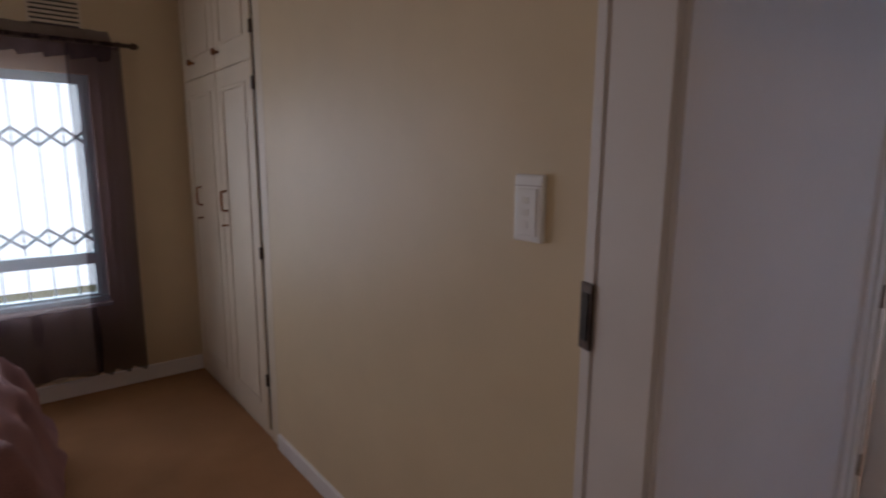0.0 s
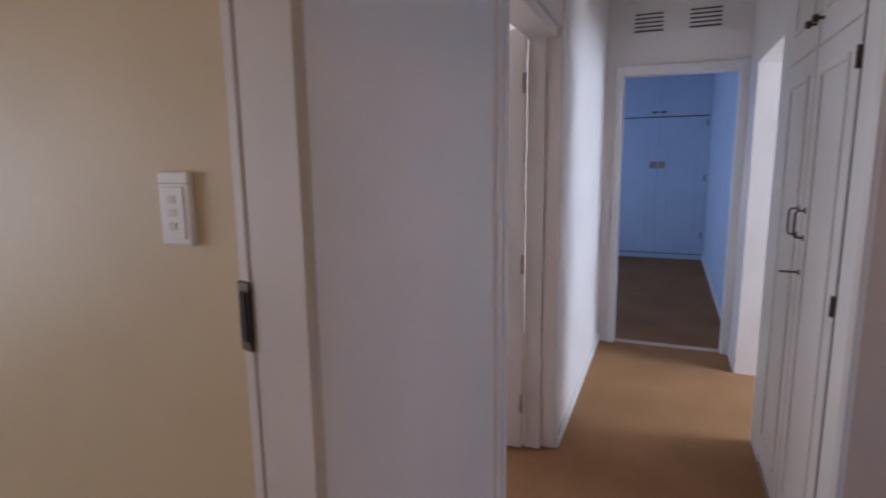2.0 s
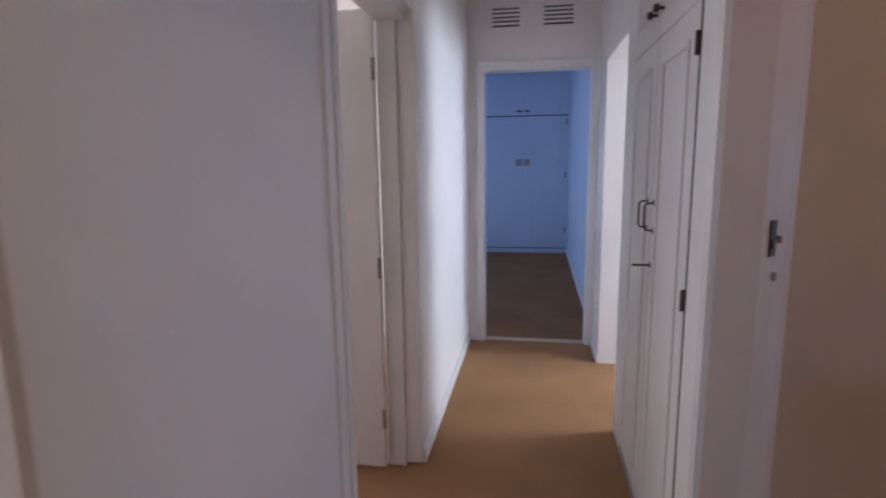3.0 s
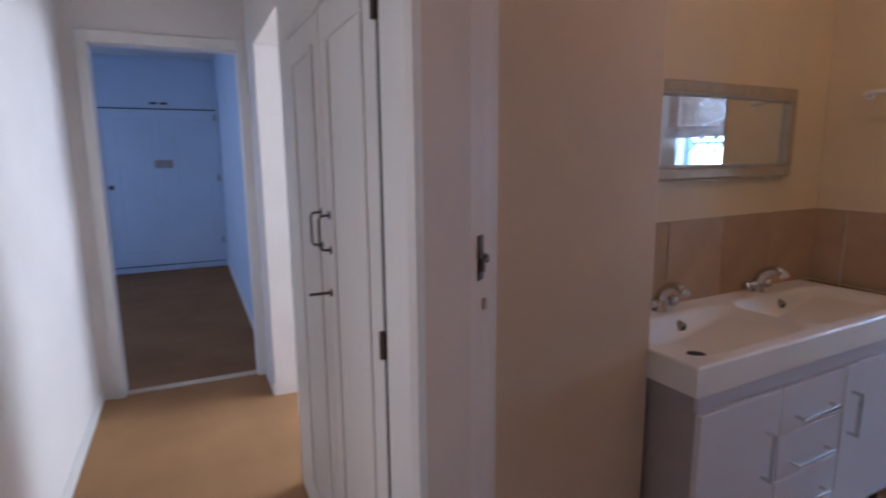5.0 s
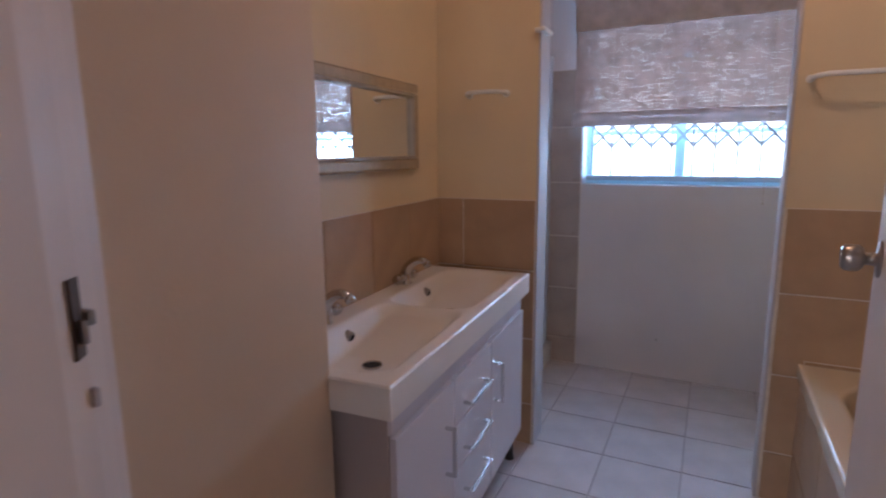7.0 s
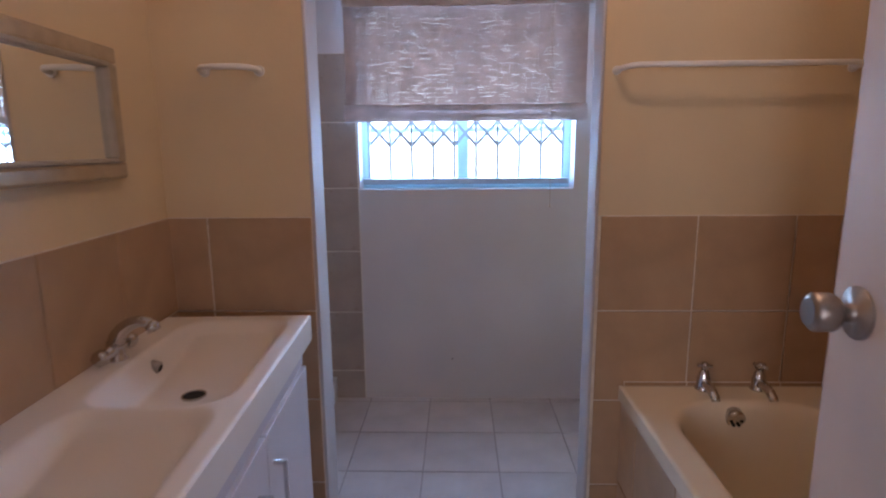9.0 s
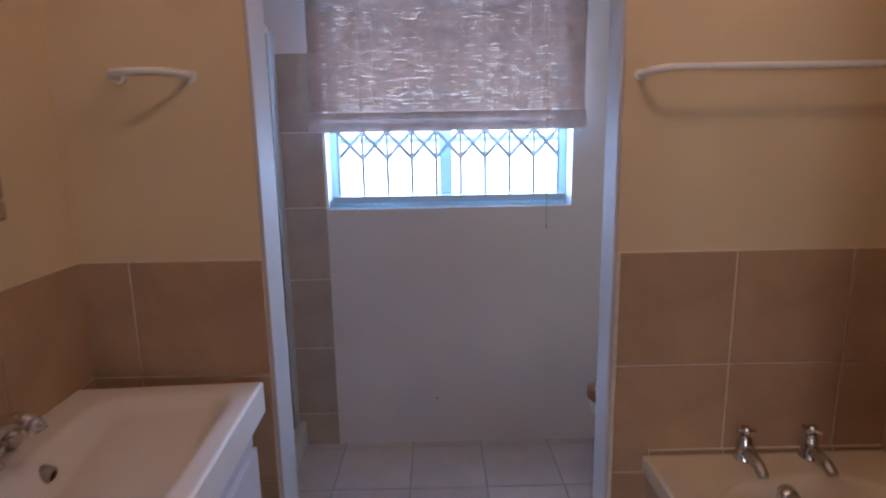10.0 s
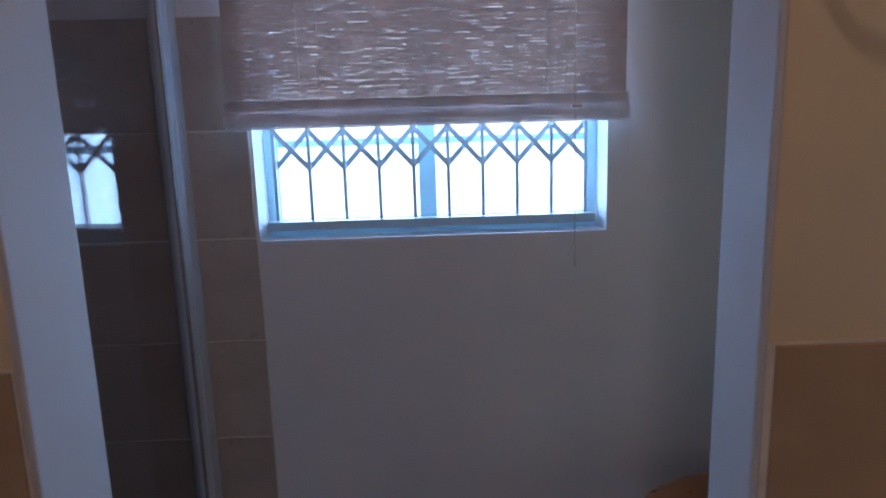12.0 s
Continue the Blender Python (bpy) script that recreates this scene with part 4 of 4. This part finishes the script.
def egg(z, grow, x0=0.50, n=28, front=0.42, half=0.185):
    out = []
    for k in range(n):
        a = 2 * math.pi * k / n
        c, s = math.cos(a), math.sin(a)
        out.append((x0 + c * ((front if c > 0 else 0.17) + grow), WY + s * (half + grow), z))
    return out


def loft(rings):
    bm = bmesh.new()
    vs = [[bm.verts.new(p) for p in r] for r in rings]
    n = len(vs[0])
    for a, b in zip(vs, vs[1:]):
        for k in range(n):
            bm.faces.new((a[k], a[(k + 1) % n], b[(k + 1) % n], b[k])).smooth = True
    bm.faces.new(vs[0][::-1]), bm.faces.new(vs[-1])
    return bm


part("bowl", loft([egg(0, -0.09), egg(0.03, -0.095), egg(0.16, -0.11), egg(0.27, -0.07), egg(0.37, -0.012), egg(0.402, -0.002), egg(0.414, -0.008)]), CERAMIC, wc)
part("seat", loft([egg(0.416, -0.010), egg(0.420, 0.004), egg(0.432, 0.007), egg(0.438, -0.003)]), SEATWOOD, wc)
part("lid", loft([egg(0.440, -0.006), egg(0.444, 0.004), egg(0.454, 0.005), egg(0.464, -0.006), egg(0.470, -0.03), egg(0.473, -0.08)]), SEATWOOD, wc, "closed orange pine lid")
part("cistern", rbox(0.28, 0.45, WY - 0.19, WY + 0.19, 0.41, 0.76, 0.02, 3), CERAMIC, wc)
part("cistern_lid", rbox(0.277, 0.465, WY - 0.2, WY + 0.2, 0.76, 0.79, 0.01, 2), CERAMIC, wc)
hole = thing("wall_plug", "small screw plug in the painted wall", "wall plug")
part("plug", tube(bmesh.new(), [(1.55, -3.471, 0.235), (1.55, -3.466, 0.235)], 0.006, 8), CABSIDE, hole)

# the bathroom's east wall runs three degrees out of square, with all that stands against it
SKEW = Matrix.Translation((2.485, -2.37, 0)) @ pose(0, 0, 0, 0, 0, 3.0) @ Matrix.Translation((-2.485, 2.37, 0))
for ob in list(scene.objects):
    if ob.parent is None and (ob.name.startswith(("wall_mirror", "basin_mixer")) or ob.name == "wall_bathroom_east"):
        ob.matrix_world = SKEW
for ob in (vanity, basin):
    ob.matrix_world = SKEW @ Matrix.Translation((0.045, 0, 0))

# ---- tiles ----
tile_meshes = {}


def tile(parent, axis, face, out, a0, a1, b0, b1, material, joint=0.006, thick=0.006):
    """One tile with eased edges; the meshes are shared between tiles of one size. axis z: a is x and b is y."""
    w, h = a1 - a0 - joint, b1 - b0 - joint
    if w < 0.01 or h < 0.01:
        return
    key = (axis, out, round(w, 3), round(h, 3), material.name)
    if key not in tile_meshes:
        e, pts = 0.0015, []
        for d, s in ((-0.002, 0), (thick - e, 0), (thick, e)):
            pts += [(d, -w / 2 + s, -h / 2 + s), (d, w / 2 - s, -h / 2 + s), (d, w / 2 - s, h / 2 - s), (d, -w / 2 + s, h / 2 - s)]
        order = {"x": lambda d, a, b: (out * d, a, b), "y": lambda d, a, b: (a, out * d, b), "z": lambda d, a, b: (a, b, out * d)}[axis]
        bm = bmesh.new()
        v = [bm.verts.new(order(*q)) for q in pts]
        for r in (0, 4):
            for k in range(4):
                bm.faces.new((v[r + k], v[r + (k + 1) % 4], v[r + 4 + (k + 1) % 4], v[r + 4 + k]))
        bm.faces.new(v[8:12])
        bmesh.ops.recalc_face_normals(bm, faces=bm.faces)
        me = bpy.data.meshes.new("tile")
        bm.to_mesh(me)
        bm.free()
        me.materials.append(material)
        tile_meshes[key] = me
    ob = new("tile", tile_meshes[key])
    a, b = (a0 + a1) / 2, (b0 + b1) / 2
    ob.location = {"x": (face, a, b), "y": (a, face, b), "z": (a, b, face)}[axis]
    ob.parent = parent


def steps(a0, a1, anchor, size):
    """Cuts between a0 and a1 at anchor plus whole sizes."""
    k = math.ceil((a0 - anchor) / size)
    cuts = [a0]
    while anchor + k * size < a1 - 0.002:
        if anchor + k * size > a0 + 0.002:
            cuts.append(anchor + k * size)
        k += 1
    return list(zip(cuts, cuts[1:] + [a1]))


def field(name, label, axis, face, out, a0, a1, b0, b1, anchor_a, anchor_b, sa, sb, material, parent=None):
    """A tiled patch: a grout bed and its tiles."""
    if parent is None:
        lo, hi = sorted((face - out * 0.001, face + out * 0.004))
        bm = box(bmesh.new(), lo, hi, a0, a1, b0, b1) if axis == "x" else box(bmesh.new(), a0, a1, lo, hi, b0, b1)
        parent = structure(name, bm, GROUT, label)
        face += out * 0.003
    for p0, p1 in steps(a0, a1, anchor_a, sa):
        for q0, q1 in steps(b0, b1, anchor_b, sb):
            tile(parent, axis, face, out, p0, p1, q0, q1, material)
    return parent


field("tiling_divider_west", "tan ceramic wall tiles at the foot of the bath", "y", -2.37, 1, 0.275, 1.06, 0, 1.172, 0.738, 1.172, 0.315, 0.322, TILE)
field("tiling_divider_east", "tan ceramic wall tiles behind the basin's end", "y", -2.37, 1, 1.999, 2.485, 0, 1.172, 2.349, 1.172, 0.36, 0.322, TILE)
tiling_east = field("tiling_east", "tan ceramic wall tiles behind the basin", "x", 2.485, -1, -2.366, -1.03, 0, 1.172, -2.05, 1.172, 0.315, 0.322, TILE)
field("tiling_west", "tan ceramic wall tiles beside the bath", "x", 0.275, 1, -2.366, -0.4, 0, 1.172, -2.05, 1.172, 0.315, 0.322, TILE)
field("tiling_bath_panel", "tan ceramic tiles on the bath's side", "x", 0.945, 1, -2.365, -0.78, 0, 0.545, -2.2, 0.545, 0.315, 0.322, TILE)
field("tiling_bath_ledge", "narrow tan tile ledge behind the bath", "y", -2.362, 1, 0.285, 0.95, 0.55, 0.60, 0.738, 0.60, 0.315, 0.322, TILE)
field("tiling_bath_end", "tan ceramic tiles at the bath's head", "y", -0.79, 1, 0.275, 0.94, 0, 0.545, 0.738, 0.545, 0.315, 0.322, TILE)
field("tiling_shower_south", "taupe ceramic shower tiles beside the window", "y", -3.47, 1, 2.04, 3.05, 0, 1.868, 2.28, 1.868, 0.34, 0.34, SHOWERTILE)
field("tiling_shower_east", "taupe ceramic shower tiles", "x", 3.05, -1, -3.46, -2.55, 0, 1.868, -3.12, 1.868, 0.34, 0.34, SHOWERTILE)
field("tiling_shower_north", "taupe ceramic shower tiles", "y", -2.49, -1, 2.04, 3.05, 0, 1.868, 2.28, 1.868, 0.34, 0.34, SHOWERTILE)
field("", "", "z", -0.006, 1, 0.28, 2.48, -3.474, -0.3, 1.34, -2.42, 0.335, 0.335, FLOORTILE, floor_bath)

tiling_east.matrix_world = SKEW
